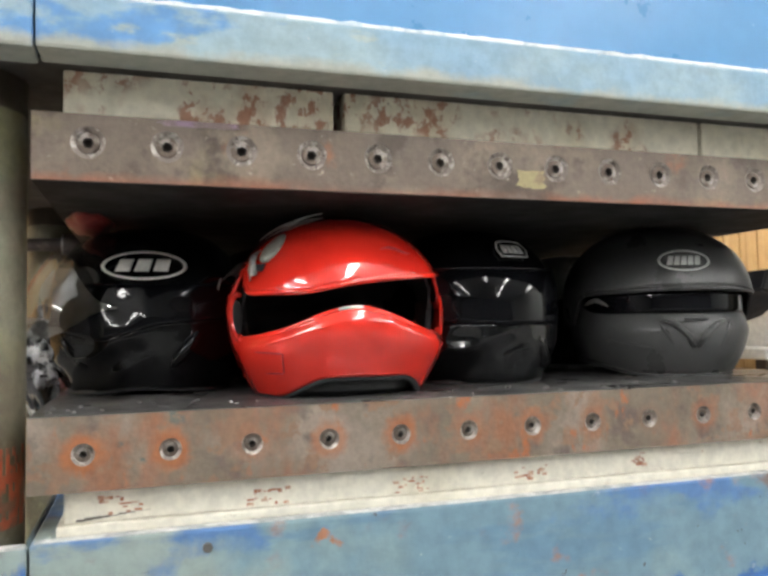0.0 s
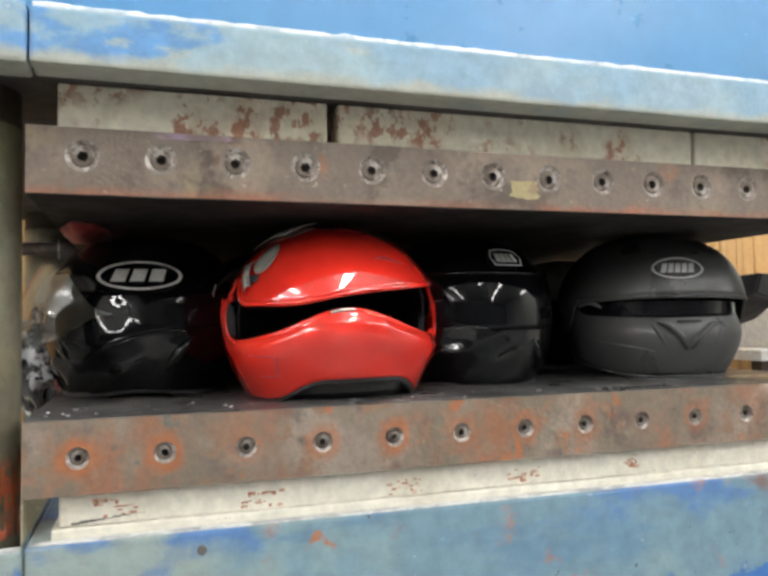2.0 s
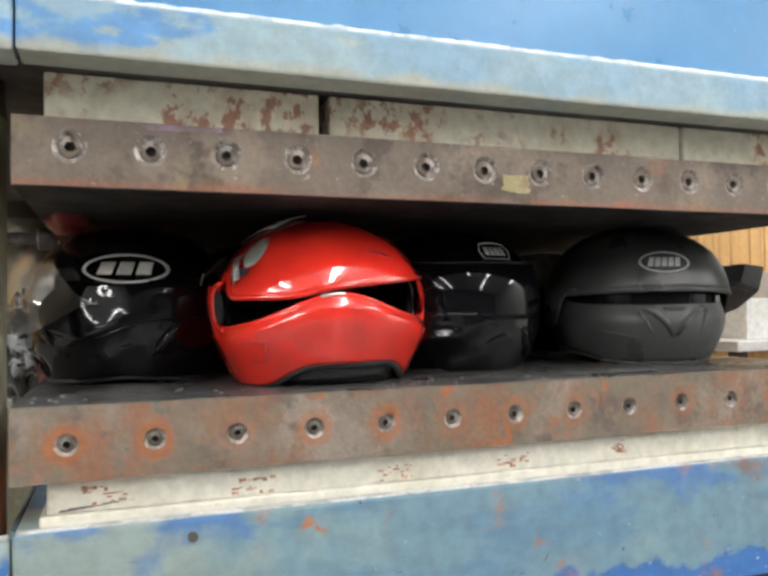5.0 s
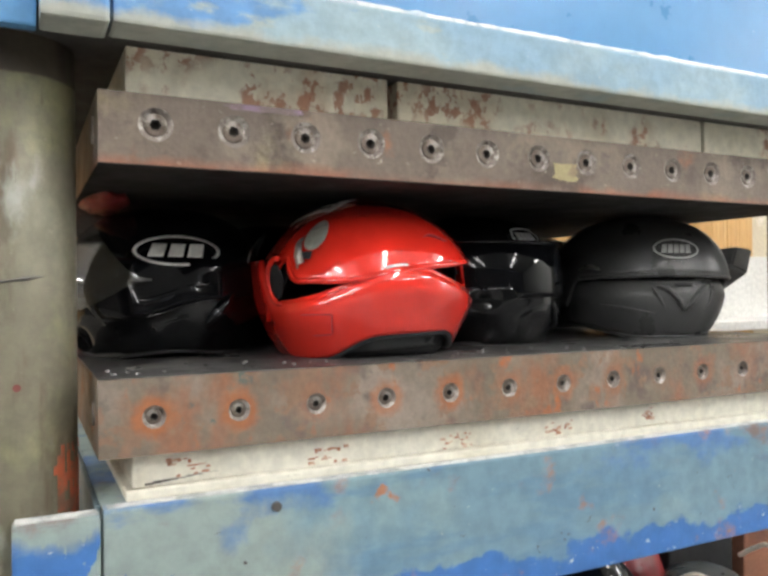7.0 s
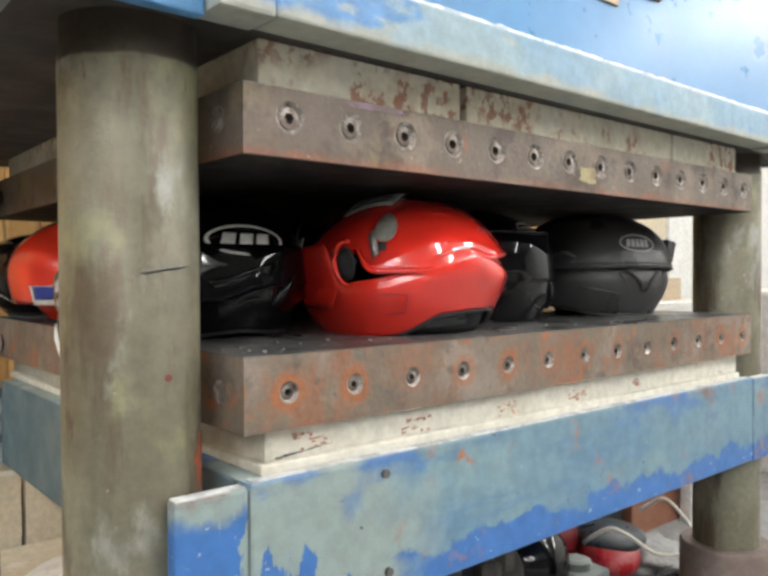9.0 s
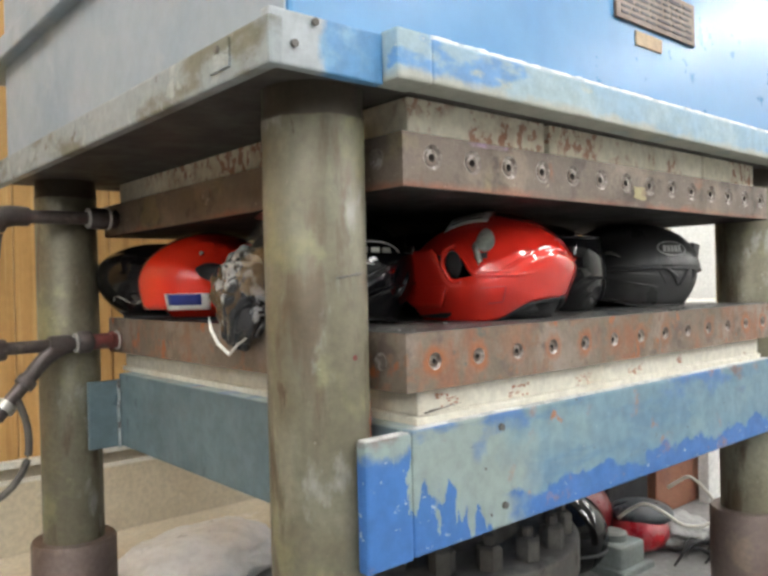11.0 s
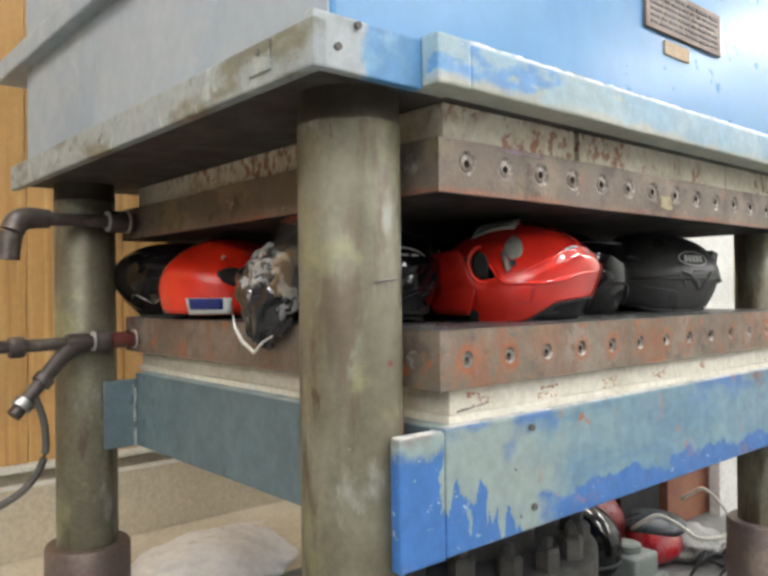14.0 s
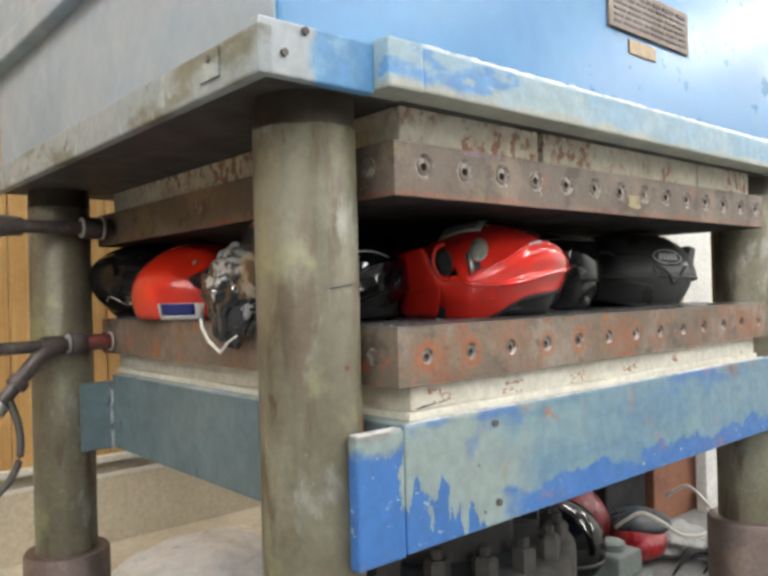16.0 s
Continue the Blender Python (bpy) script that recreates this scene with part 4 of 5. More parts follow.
def red_bottom(th):
    return 0.003 + 0.025 * (1 - ease(abs(th - 0.12), 0.35, 0.95)) + 0.012 * ease(abs(th), 1.9, 2.6)


def red_dent(p, th, z):
    push = 0.004 * noise.noise((p.x * 14, p.y * 14, p.z * 14))
    return p + Vector((push, push, 0))


top = shell_part("upper_shell", shell(form, port_top, None, -0.0035, dent=red_dent, n=96, rows=24), RED, red, "red upper shell")


def chin_bulge(p, th, z):
    """A soft ridge below the visor opening, a flatter chin below it, and small buckles."""
    b, t = red_bottom(th), port_low(th)
    q = (z - b) / max(0.01, t - b)
    ahead = max(0.0, math.cos(th)) ** 0.7
    out = (0.005 * math.exp(-(((q - 0.66) / 0.28) ** 2)) - 0.006 * ease(q, 0.84, 1.0)) * ahead
    out += 0.0012 * noise.noise((th * 3.1, z * 40, 2.0)) * ahead
    d = Vector((p.x, p.y, 0)).normalized()
    return p + d * out


low = shell_part("chin_bar", shell(form, red_bottom, port_low, 0.0, n=96, rows=24, dent=chin_bulge), RED, red, "red chin bar and skirt")
rim(form, port_top, -0.0045, 0.0042, RED, top, "port_edge", -1.2, 1.2, 60)
rim(form, port_low, -0.008, 0.0045, RED, low, "port_edge", -1.3, 1.3, 60)
rim(form, red_bottom, -0.006, 0.005, RUBBER, low)
shell_part("padding", shell(form, lambda th: port_top(th) + (0.006 if abs(th) < 1.15 else -0.02), None, -0.018, rows=10), PAD, top, "black padding", 0.003)
shell_part("neck_roll", shell(form, lambda th: red_bottom(th) + 0.001, lambda th: port_low(th) - 0.012, -0.016, rows=6), PAD, low, "black neck padding", 0.008)
decal(form, 0.08, 0.020, slab(-0.085, 0.085, -0.012, 0.003, 10), -0.014, RUBBER, low, "chin_curtain")
# scraped patch, price label, vent marks
decal(form, -0.86, 0.200, oval(0.016, 0.021), -0.0022, SCRAPED, top, "scraped_patch")
decal(form, -0.90, 0.172, slab(-0.012, 0.010, -0.005, 0.005), -0.0018, INK, top, "pivot_slot")
top_paper(form, -0.066, -0.012, 0.040, 0.028, -62, WHITE, top, "price_label", 0.0006)
for k in range(3):
    top_paper(form, -0.066 + 0.014 * (k - 1), -0.012 + 0.007 * (k - 1), 0.029 - 0.006 * (k == 2), 0.0022, -62, INK, top, "writing_bar", 0.0016)
for a, b in (((-0.90, 0.062), (-0.62, 0.060)), ((-0.62, 0.060), (-0.66, 0.034)), ((-0.84, 0.034), (-0.66, 0.034)), ((0.93, 0.062), (1.02, 0.068))):
    bm = bmesh.new()
    pts = []
    for k in range(9):
        th_v, zv = a[0] + (b[0] - a[0]) * k / 8, a[1] + (b[1] - a[1]) * k / 8
        pts.append(chin_bulge(form.at(th_v, zv, 0.0), th_v, zv))
    tube(bm, pts, [0.0003] + [0.0009] * 7 + [0.0003], 6)
    part("vent_line", bm, DARKRED, low)
# a crease that opens where the brow buckles
bm = bmesh.new()
tube(bm, [form.at(0.30 + 0.05 * k, 0.196 + 0.004 * math.sin(k * 0.7), -0.0034) for k in range(8)], [0.0003, 0.001, 0.0018, 0.002, 0.0018, 0.0014, 0.001, 0.0003], 6)
part("crease", bm, DARKRED, top)
bm = bmesh.new()
tube(bm, [form.at(-0.16 + 0.03 * k, port_low(-0.16 + 0.03 * k) + 0.001, -0.006) for k in range(8)], 0.003, 6)
part("scraped_edge", bm, SILVER, low)
# bent bright pivot strap and the grey visor plate behind it
bm = bmesh.new()
pts = [form.at(-1.00, 0.192, -0.002), form.at(-0.97, 0.184, 0.002), form.at(-0.94, 0.172, 0.003), form.at(-0.91, 0.158, -0.002)]
rows_ = []
for q, p in enumerate(pts):
    nrm = Vector((p.x, p.y, 0.05)).normalized()
    rows_.append([bm.verts.new(p + nrm * 0.001 + Vector((0.004, 0, 0.004))), bm.verts.new(p + nrm * (0.003 + 0.003 * (q % 2))), bm.verts.new(p + nrm * 0.001 - Vector((0.004, 0, 0.004)))])
for a, b in zip(rows_, rows_[1:]):
    for k in range(2):
        bm.faces.new((a[k], b[k], b[k + 1], a[k + 1]))
strap = shell_part("pivot_strap", bm, SILVER, top, "bent bright metal pivot strap", 0.002)
plate_form = HelmetForm(0.160, 0.16, 0.18, 0.258, taper=0.1, chin=0.0, square=2.1, belly=0.42)
bm = shell(plate_form, lambda th: 0.10, lambda th: 0.185 - 0.03 * ease(th, -2.3, -1.9), 0.0, -2.3, -1.8, 12, 8, dent=lambda p, th, z: p + Vector((-0.012, 0.0, 0.012)))
side_plate = shell_part("visor_plate", bm, material("grey_clear_visor", (0.24, 0.245, 0.22), rough=0.15, coat=0.5, bump=0.02), red, "grey visor plate pushed back", 0.002)
SINKING.append((side_plate, 0.55, 0, 0))
bm = bmesh.new()
pts = [form.at(-1.16 + 0.15 * math.cos(a), 0.108 + 0.030 * math.sin(a), -0.004) for a in [math.pi * (0.42 + 1.16 * k / 24) for k in range(25)]]
tube(bm, pts, 0.0042, 8)
part("port_corner", bm, RED, low, "rounded red edge of the visor opening", True)
# flat dark decal that paints the shaded hole inside the port corner
decal(form, -1.16, 0.108, oval(0.016, 0.023, 20), -0.0035, PAD, low, "hollow_shade_decal")
SINKING.append((top, 1.0, 0, -1.5))
shell_part("liner_base", shell(form, lambda th: 0.002, lambda th: 0.055, -0.018, rows=6), PAD, red, "black liner", 0.006)
ROCKING.append((low, -6.0, -5.0))

# black glossy helmet at the platen's corner
gloss = helmet("black_glossy_helmet", "glossy black full-face helmet with clear visor at the platen's edge", 0.070, 0.365, -4)
form = HelmetForm(0.152, 0.168, 0.16, 0.257, taper=0.22, chin=0.07, square=2.5, belly=0.46)
wob = lambda p, th, z: p + Vector((0.007, 0.007, 0)) * noise.noise((p.x * 9, p.y * 9, z * 9 + 4)) + Vector((0.004, 0.004, 0)) * noise.noise((p.x * 26, p.y * 26, z * 26))


def creased(p, th, z):
    """Buckled plastic: sharp folds across the chin."""
    fold = 0.3 - abs(noise.noise((p.x * 13 + 2, p.y * 13, z * 20)))
    d = Vector((p.x, p.y, 0)).normalized()
    return wob(p, th, z) + d * 0.016 * fold * max(0.0, math.sin(math.pi * min(1, z / 0.1)))


def visor_low(th):
    return 0.100 - 0.020 * math.exp(-(((th + 0.35) / 0.35) ** 2)) + 0.006 * th


g_top = shell_part("upper_shell", shell(form, lambda th: 0.145 - 0.05 * ease(abs(th), 1.1, 1.4), None, -0.004, n=96, dent=wob), GLOSS, gloss)
g_low = shell_part("chin_bar", shell(form, lambda th: 0.003 + 0.01 * math.exp(-(th / 0.5) ** 2), lambda th: visor_low(th) + 0.004 + 0.045 * ease(abs(th), 1.0, 1.4), 0.0, n=120, rows=24, dent=creased), GLOSS, gloss)
g_vis = shell_part("visor", shell(form, visor_low, lambda th: 0.158 - 0.02 * ease(abs(th), 0.9, 1.3), 0.0015, -1.3, 1.3, 48, 10, dent=wob), VISOR, gloss, "dark smoke visor", 0.002)
rim(form, visor_low, 0.002, 0.0022, GLOSS, g_vis, "visor_edge", -1.25, 1.25, 48)
rim(form, lambda th: 0.0025 + 0.01 * math.exp(-(th / 0.5) ** 2), -0.002, 0.005, RUBBER, g_low)
shell_part("padding", shell(form, lambda th: 0.09, None, -0.02, rows=8), PAD, g_top, "", 0.003)


def flare(p, th, z):
    """The loose clear visor stands away from the shell, most at its lower edge."""
    d = Vector((p.x, p.y, 0)).normalized()
    side = ease(-th, 0.35, 1.2)
    return p + d * (0.004 + 0.034 * side * (1 - ease(z, 0.08, 0.25)) + 0.004 * noise.noise((th * 4, z * 22, 1)))


def clear_low(th):
    return 0.083 + 0.040 * ease(th, -0.85, -0.22)


g_side = shell_part("side_visor", shell(form, clear_low, lambda th: 0.205 + 0.02 * ease(th, -1.4, -1.0) - 0.10 * ease(th, -1.0, -0.22), 0.004, -1.45, -0.22, 36, 16, dent=flare), CLEAR, gloss, "creased clear visor standing off the shell", 0.0)
SINKING.append((g_side, 0.5, 0, 0))
badge(form, 0.0, 0.183, 0.064, 0.021, WHITE, g_top, 3)
for th_v, s in ((0.25, 1), (-0.55, -1)):
    bm = bmesh.new()
    tube(bm, [form.at(th_v + 0.06 * k * s, 0.040 + 0.012 * k, 0.004) for k in range(5)], [0.003, 0.008, 0.009, 0.008, 0.003], 8)
    part("chin_vent", bm, GLOSS, g_low, smooth=True)
SINKING.append((g_top, 1.0, 2, 1))
SINKING.append((g_vis, 0.6, 1, 0))
# its buckled visor over the platen's edge, reflections painted in as silver patches
flap = thing("painted_shine_visor", "crumpled visor with painted reflections hanging over the platen's edge", "visor")
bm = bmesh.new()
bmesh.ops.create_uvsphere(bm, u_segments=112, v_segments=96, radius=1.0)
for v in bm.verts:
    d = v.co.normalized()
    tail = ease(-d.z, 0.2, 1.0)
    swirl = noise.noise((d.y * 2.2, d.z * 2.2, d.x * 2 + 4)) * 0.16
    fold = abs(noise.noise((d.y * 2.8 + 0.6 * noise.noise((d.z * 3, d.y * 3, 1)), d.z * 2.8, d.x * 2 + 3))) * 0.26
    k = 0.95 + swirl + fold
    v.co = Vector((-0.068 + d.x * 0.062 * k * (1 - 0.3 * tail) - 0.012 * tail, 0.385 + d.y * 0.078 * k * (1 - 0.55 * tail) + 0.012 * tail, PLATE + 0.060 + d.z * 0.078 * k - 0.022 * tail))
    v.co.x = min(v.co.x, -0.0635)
part("visor_sheet", bm, PAINTED_SHINE, flap, "", True)
bm = bmesh.new()
tube(bm, [(-0.110, 0.462, PLATE + 0.018), (-0.112, 0.452, PLATE - 0.004), (-0.112, 0.428, PLATE - 0.028), (-0.106, 0.398, PLATE - 0.047), (-0.108, 0.366, PLATE - 0.028), (-0.108, 0.335, PLATE - 0.016)], [0.001, 0.0035, 0.0035, 0.003, 0.0022, 0.001], 8)
part("torn_edge", bm, WHITE, flap, "pale torn edge", True)

# second black helmet beside the red one
dark = helmet("black_street_helmet", "glossy black full-face helmet with dark visor", 0.580, 0.300, 6)
form = HelmetForm(0.146, 0.170, 0.16, 0.257, taper=0.2, chin=0.05, square=2.5, belly=0.46)
d_top = shell_part("upper_shell", shell(form, lambda th: 0.15 - 0.06 * ease(abs(th), 1.1, 1.4), None, -0.004), GLOSS, dark)
d_low = shell_part("chin_bar", shell(form, lambda th: 0.003, lambda th: 0.094 + 0.04 * ease(abs(th), 1.0, 1.4), 0.0, n=120, rows=24, dent=creased), GLOSS, dark)
d_vis = shell_part("visor", shell(form, lambda th: 0.09, lambda th: 0.178 - 0.03 * ease(abs(th), 0.9, 1.3), 0.002, -1.3, 1.3, 48, 10), VISOR, dark, "dark smoke visor", 0.002)
rim(form, lambda th: 0.178 - 0.03 * ease(abs(th), 0.9, 1.3), 0.002, 0.003, GLOSS, d_vis, "visor_edge", -1.3, 1.3, 48)
rim(form, lambda th: 0.0025, -0.002, 0.005, RUBBER, d_low)
decal(form, 0.10, 0.209, [(-0.034, 0), (-0.028, 0.012), (-0.012, 0.015), (0.012, 0.015), (0.03, 0.012), (0.036, 0), (0.028, -0.013), (-0.028, -0.013)], 0.0006, PALE, d_top, "badge_ring",
      [(-0.031, 0), (-0.0255, 0.01), (-0.011, 0.0125), (0.011, 0.0125), (0.0275, 0.01), (0.033, 0), (0.0255, -0.0108), (-0.0255, -0.0108)])
for k in range(4):
    decal(form, 0.10, 0.209, slab(-0.022 + 0.0115 * k, -0.0125 + 0.0115 * k, -0.007, 0.007), 0.0006, PALE, d_top, "badge_bar")
bm = bmesh.new()
tube(bm, [form.at(0.30 + 0.07 * k, 0.072 - 0.014 * k + (0.02 if k > 3 else 0), 0.002) for k in range(6)], [0.002, 0.007, 0.009, 0.009, 0.008, 0.002], 8)
part("chin_vent", bm, GLOSS, d_low, smooth=True)
SINKING.append((d_top, 1.0, 1, -2))
SINKING.append((d_vis, 0.4, 0, 0))

# matt black helmet at the far end
matt = helmet("matt_black_helmet", "matt black full-face helmet with chin vents and rear spoiler", 0.957, 0.272, -18)
form = HelmetForm(0.150, 0.162, 0.168, 0.251, taper=0.2, chin=0.04, square=2.3, belly=0.5)
m_top = shell_part("upper_shell", shell(form, lambda th: 0.136 + 0.010 * math.cos(th) - 0.05 * ease(abs(th), 1.15, 1.4), None, 0.009), MATT, matt)
m_low = shell_part("chin_bar", shell(form, lambda th: 0.003 + 0.02 * ease(-th, 0.4, 1.4), lambda th: 0.112 + 0.03 * ease(abs(th), 1.0, 1.4) + 0.006 * math.cos(2 * th), 0.0, rows=14, dent=lambda p, th, z: p + Vector((p.x, p.y, 0)).normalized() * (0.008 * math.sin(math.pi * min(1, z / 0.12)) - 0.016 * ease(z, 0.07, 0.118)) * max(0.0, math.cos(th)) ** 0.5), MATT, matt)
m_vis = shell_part("visor", shell(form, lambda th: 0.106, lambda th: 0.165, -0.008, -1.3, 1.3, 48, 8), VISOR, matt, "dark narrow visor", 0.002)
rim(form, lambda th: 0.136 + 0.010 * math.cos(th), 0.007, 0.004, MATT, m_top, "brow_edge", -1.15, 1.15, 48)
rim(form, lambda th: 0.003 + 0.02 * ease(-th, 0.4, 1.4), -0.002, 0.005, RUBBER, m_low)
badge(form, -0.02, 0.188, 0.043, 0.0165, PALE, m_top, 5, 0.0097)
for s in (-1, 1):
    bm = bmesh.new()
    tube(bm, [form.at(0.06 + 0.02 * s, 0.050, 0.0075), form.at(0.06 + 0.10 * s, 0.070, 0.010), form.at(0.06 + 0.22 * s, 0.088, 0.006), form.at(0.06 + 0.34 * s, 0.094, 0.002)], [0.003, 0.006, 0.005, 0.002], 8)
    part("chin_vent", bm, MATT, m_low, smooth=True)
    bm = bmesh.new()
    tube(bm, [form.at(0.06 + 0.06 * s, 0.058, 0.0095), form.at(0.06 + 0.15 * s, 0.080, 0.0085), form.at(0.06 + 0.24 * s, 0.083, 0.0075)], [0.001, 0.004, 0.001], 6)
    part("vent_slot", bm, INK, m_low, smooth=True)
for th_a, za, th_b, zb in ((-0.34, 0.094, -0.17, 0.05), (-0.9, 0.062, -0.3, 0.046), (0.46, 0.094, 0.36, 0.05)):
    bm = bmesh.new()
    tube(bm, [form.at(th_a + (th_b - th_a) * k / 6, za + (zb - za) * k / 6, 0.0068 - 0.005 * ease(za + (zb - za) * k / 6, 0.07, 0.1)) for k in range(7)], [0.0005, 0.002, 0.003, 0.0035, 0.003, 0.002, 0.0005], 6)
    part("chin_crease", bm, MATT, m_low, smooth=True)
decal(form, 0.06, 0.096, slab(-0.022, 0.022, -0.002, 0.002), 0.002, INK, m_low, "vent_slot")
bm = bmesh.new()
tube(bm, [form.at(-1.2 + 0.06 * k, 0.118 + 0.012 * math.sin(k * 0.5), 0.003) for k in range(7)], [0.001, 0.003, 0.004, 0.004, 0.004, 0.003, 0.001], 8)
part("visor_pivot_edge", bm, SILVER, m_low, "scraped bright edge at the visor pivot", True)
bm = bmesh.new()
outer = [(0.12, -0.04, 0.176), (0.20, -0.03, 0.186), (0.262, 0.01, 0.182), (0.250, 0.07, 0.160), (0.17, 0.11, 0.132), (0.12, 0.12, 0.132)]
va = [bm.verts.new(p) for p in outer]
vb = [bm.verts.new((p[0] - 0.012, p[1], p[2] - 0.03 - 0.01 * k)) for k, p in enumerate(outer)]
bm.faces.new(va)
bm.faces.new(vb[::-1])
for k in range(6):
    bm.faces.new((va[k], vb[k], vb[(k + 1) % 6], va[(k + 1) % 6]))
bmesh.ops.bevel(bm, geom=bm.edges[:], offset=0.004, segments=2, affect="EDGES")
bmesh.ops.recalc_face_normals(bm, faces=bm.faces[:])
spoiler = part("spoiler", bm, INK, matt, "black plastic rear spoiler")
SINKING.append((m_top, 1.0, 0, 1.5))
SINKING.append((m_vis, 0.5, 0, 0))
SINKING.append((spoiler, 0.45, 0, 0))

# orange helmet behind the glossy black one
orange = helmet("orange_helmet", "bright orange-red helmet with a blue and white sticker", 0.062, 0.785, 100)
form = HelmetForm(0.146, 0.16, 0.165, 0.252, taper=0.42, chin=0.0, square=1.85, belly=0.56, plan=2.1)
o_low = shell_part("lower_shell", shell(form, lambda th: 0.003 + 0.05 * (1 - ease(abs(th), 0.7, 1.1)), lambda th: 0.092, -0.008, rows=14), ORANGE, orange)
o_top = shell_part("upper_shell", shell(form, lambda th: 0.082, None, 0.0, rows=24), ORANGE, orange)
shell_part("padding", shell(form, lambda th: 0.006, lambda th: 0.07, -0.016, rows=8), PAD, orange, "black padding", 0.003)
rim(form, lambda th: 0.003 + 0.05 * (1 - ease(abs(th), 0.7, 1.1)), -0.004, 0.004, RUBBER, o_low)
decal(form, -2.55, 0.099, slab(-0.045, 0.055, -0.018, 0.016, 8), 0.0008, WHITE, o_top, "sticker")
decal(form, -2.60, 0.103, slab(-0.03, 0.045, -0.012, 0.011, 8), 0.0018, DECAL_BLUE, o_top, "sticker_field")
SINKING.append((o_top, 1.0, 0, 0))
bm = bmesh.new()
tube(bm, [form.at(-2.38 + 0.09 * k, 0.165 - 0.003 * k, 0.003) for k in range(9)], [0.004, 0.015, 0.019, 0.020, 0.020, 0.020, 0.019, 0.014, 0.004], 12)
part("visor_arm", bm, PAD, o_top, "black visor arm", True)
bm = bmesh.new()
bmesh.ops.create_uvsphere(bm, u_segments=12, v_segments=8, radius=0.005, matrix=Matrix.Translation(form.at(-2.32, 0.198, 0.002)))
part("snap_stud", bm, SILVER, o_top, "", True)

# scuffed black helmet at the back
back = helmet("scuffed_black_helmet", "scuffed glossy black helmet at the back of the platen", 0.043, 1.02, 25)
form = HelmetForm(0.140, 0.165, 0.15, 0.183, taper=0.45, chin=0.0, square=2.2, belly=0.55)
b_top = shell_part("shell", shell(form, lambda th: 0.003, None, 0.0, rows=24), SCUFFED, back)
rim(form, lambda th: 0.004, -0.002, 0.005, RUBBER, b_top)
bm = bmesh.new()
tube(bm, [form.at(-1.9 + 0.1 * k, 0.045 + 0.01 * math.sin(k), 0.0) for k in range(8)], 0.002, 6)
part("scratch_line", bm, SILVER, b_top, "", True)

# pale helmet further back, between the black ones
pale = helmet("silver_helmet", "silver and white helmet behind the black ones", 0.985, 0.63, 20)
form = HelmetForm(0.135, 0.165, 0.15, 0.25, taper=0.3, chin=0.0, square=2.2, belly=0.5)
p_top = shell_part("upper_shell", shell(form, lambda th: 0.13, None, -0.003), material("pale_silver_shell", (0.62, 0.6, 0.55), rough=0.3, coat=0.5, bump=0.03), pale)
p_low = shell_part("chin_bar", shell(form, lambda th: 0.002, lambda th: 0.142, 0.0, rows=10), GLOSS, pale, "black lower shell")
bm = bmesh.new()
lathe(bm, [(0.028, -0.003), (0.028, 0.004), (0.02, 0.006), (0.008, 0.006)], (-0.128, -0.03, 0.15), 0, 24, "X")
flat_auto(part("pivot_disc", bm, SILVER, p_low, "round pivot disc"))
SINKING.append((p_top, 1.0, 0, 0))
# added dark helmets that fill the platen's middle and keep the gaps black
for mx, my, mturn in ((0.31, 0.60, 30), (0.57, 0.63, -20), (0.775, 0.63, -10), (0.34, 0.93, 10), (0.64, 0.93, 45), (0.95, 0.92, -30)):
    mid = helmet("black_helmet", "added black helmet that keeps the platen's middle dark", mx, my, mturn)
    form = HelmetForm(0.140, 0.165, 0.155, 0.256, taper=0.3, chin=0.02, square=2.6, belly=0.48)
    t1 = shell_part("upper_shell", shell(form, lambda th: 0.12, None, -0.003), GLOSS, mid)
    shell_part("chin_bar", shell(form, lambda th: 0.002, lambda th: 0.142, 0.0, rows=10), GLOSS, mid)
    SINKING.append((t1, 1.0, 0, 0))

# ---- under and behind the press ----
bm = bmesh.new()
bmesh.ops.create_icosphere(bm, subdivisions=6, radius=1.0)
for v in bm.verts:
    d = v.co.normalized()
    k = 1 + 0.12 * noise.noise(d * 1.6) + 0.16 * (0.3 - abs(noise.noise(Vector((d.x * 2.2 + 4, d.y * 2.2, d.z * 1.5))))) + 0.05 * (0.3 - abs(noise.noise(Vector((d.x * 5, d.y * 5 + 3, d.z * 3)))))
    v.co = Vector((d.x * 0.27 * k, d.y * 0.2 * k, max(-0.05, d.z * 0.078 * k)))
sack = part("white_sack", bm, SACK, None, "", True)
sack.matrix_world = pose(0.29, 1.31, FLOOR + 0.059, 0, 0, 20)
tagged(sack, "crumpled white plastic sack on the floor", "sack")
for x0, x1 in ((-1.9, 0.184), (0.196, 1.35)):
    bm = bmesh.new()
    box(bm, x0, x1, 1.895, 1.94, FLOOR, -0.812, 0.003)
    panel = tagged(part("wall_board", bm, BEIGE), "stained beige board standing against the wall", "board", "boards along the wall")
    bm = bmesh.new()
    box(bm, x0 + 0.002, x1 - 0.002, 1.893, 1.942, -0.8119, -0.805, 0.002)
    part("edge_strip", bm, WIRE_WHITE, panel, "pale top edge")
bm = bmesh.new()
box(bm, -0.9, 1.2, 1.22, 1.885, FLOOR, FLOOR + 0.008, 0.002)
tagged(part("hardboard_sheet", bm, BEIGE), "stained beige hardboard sheet lying on the floor", "board")
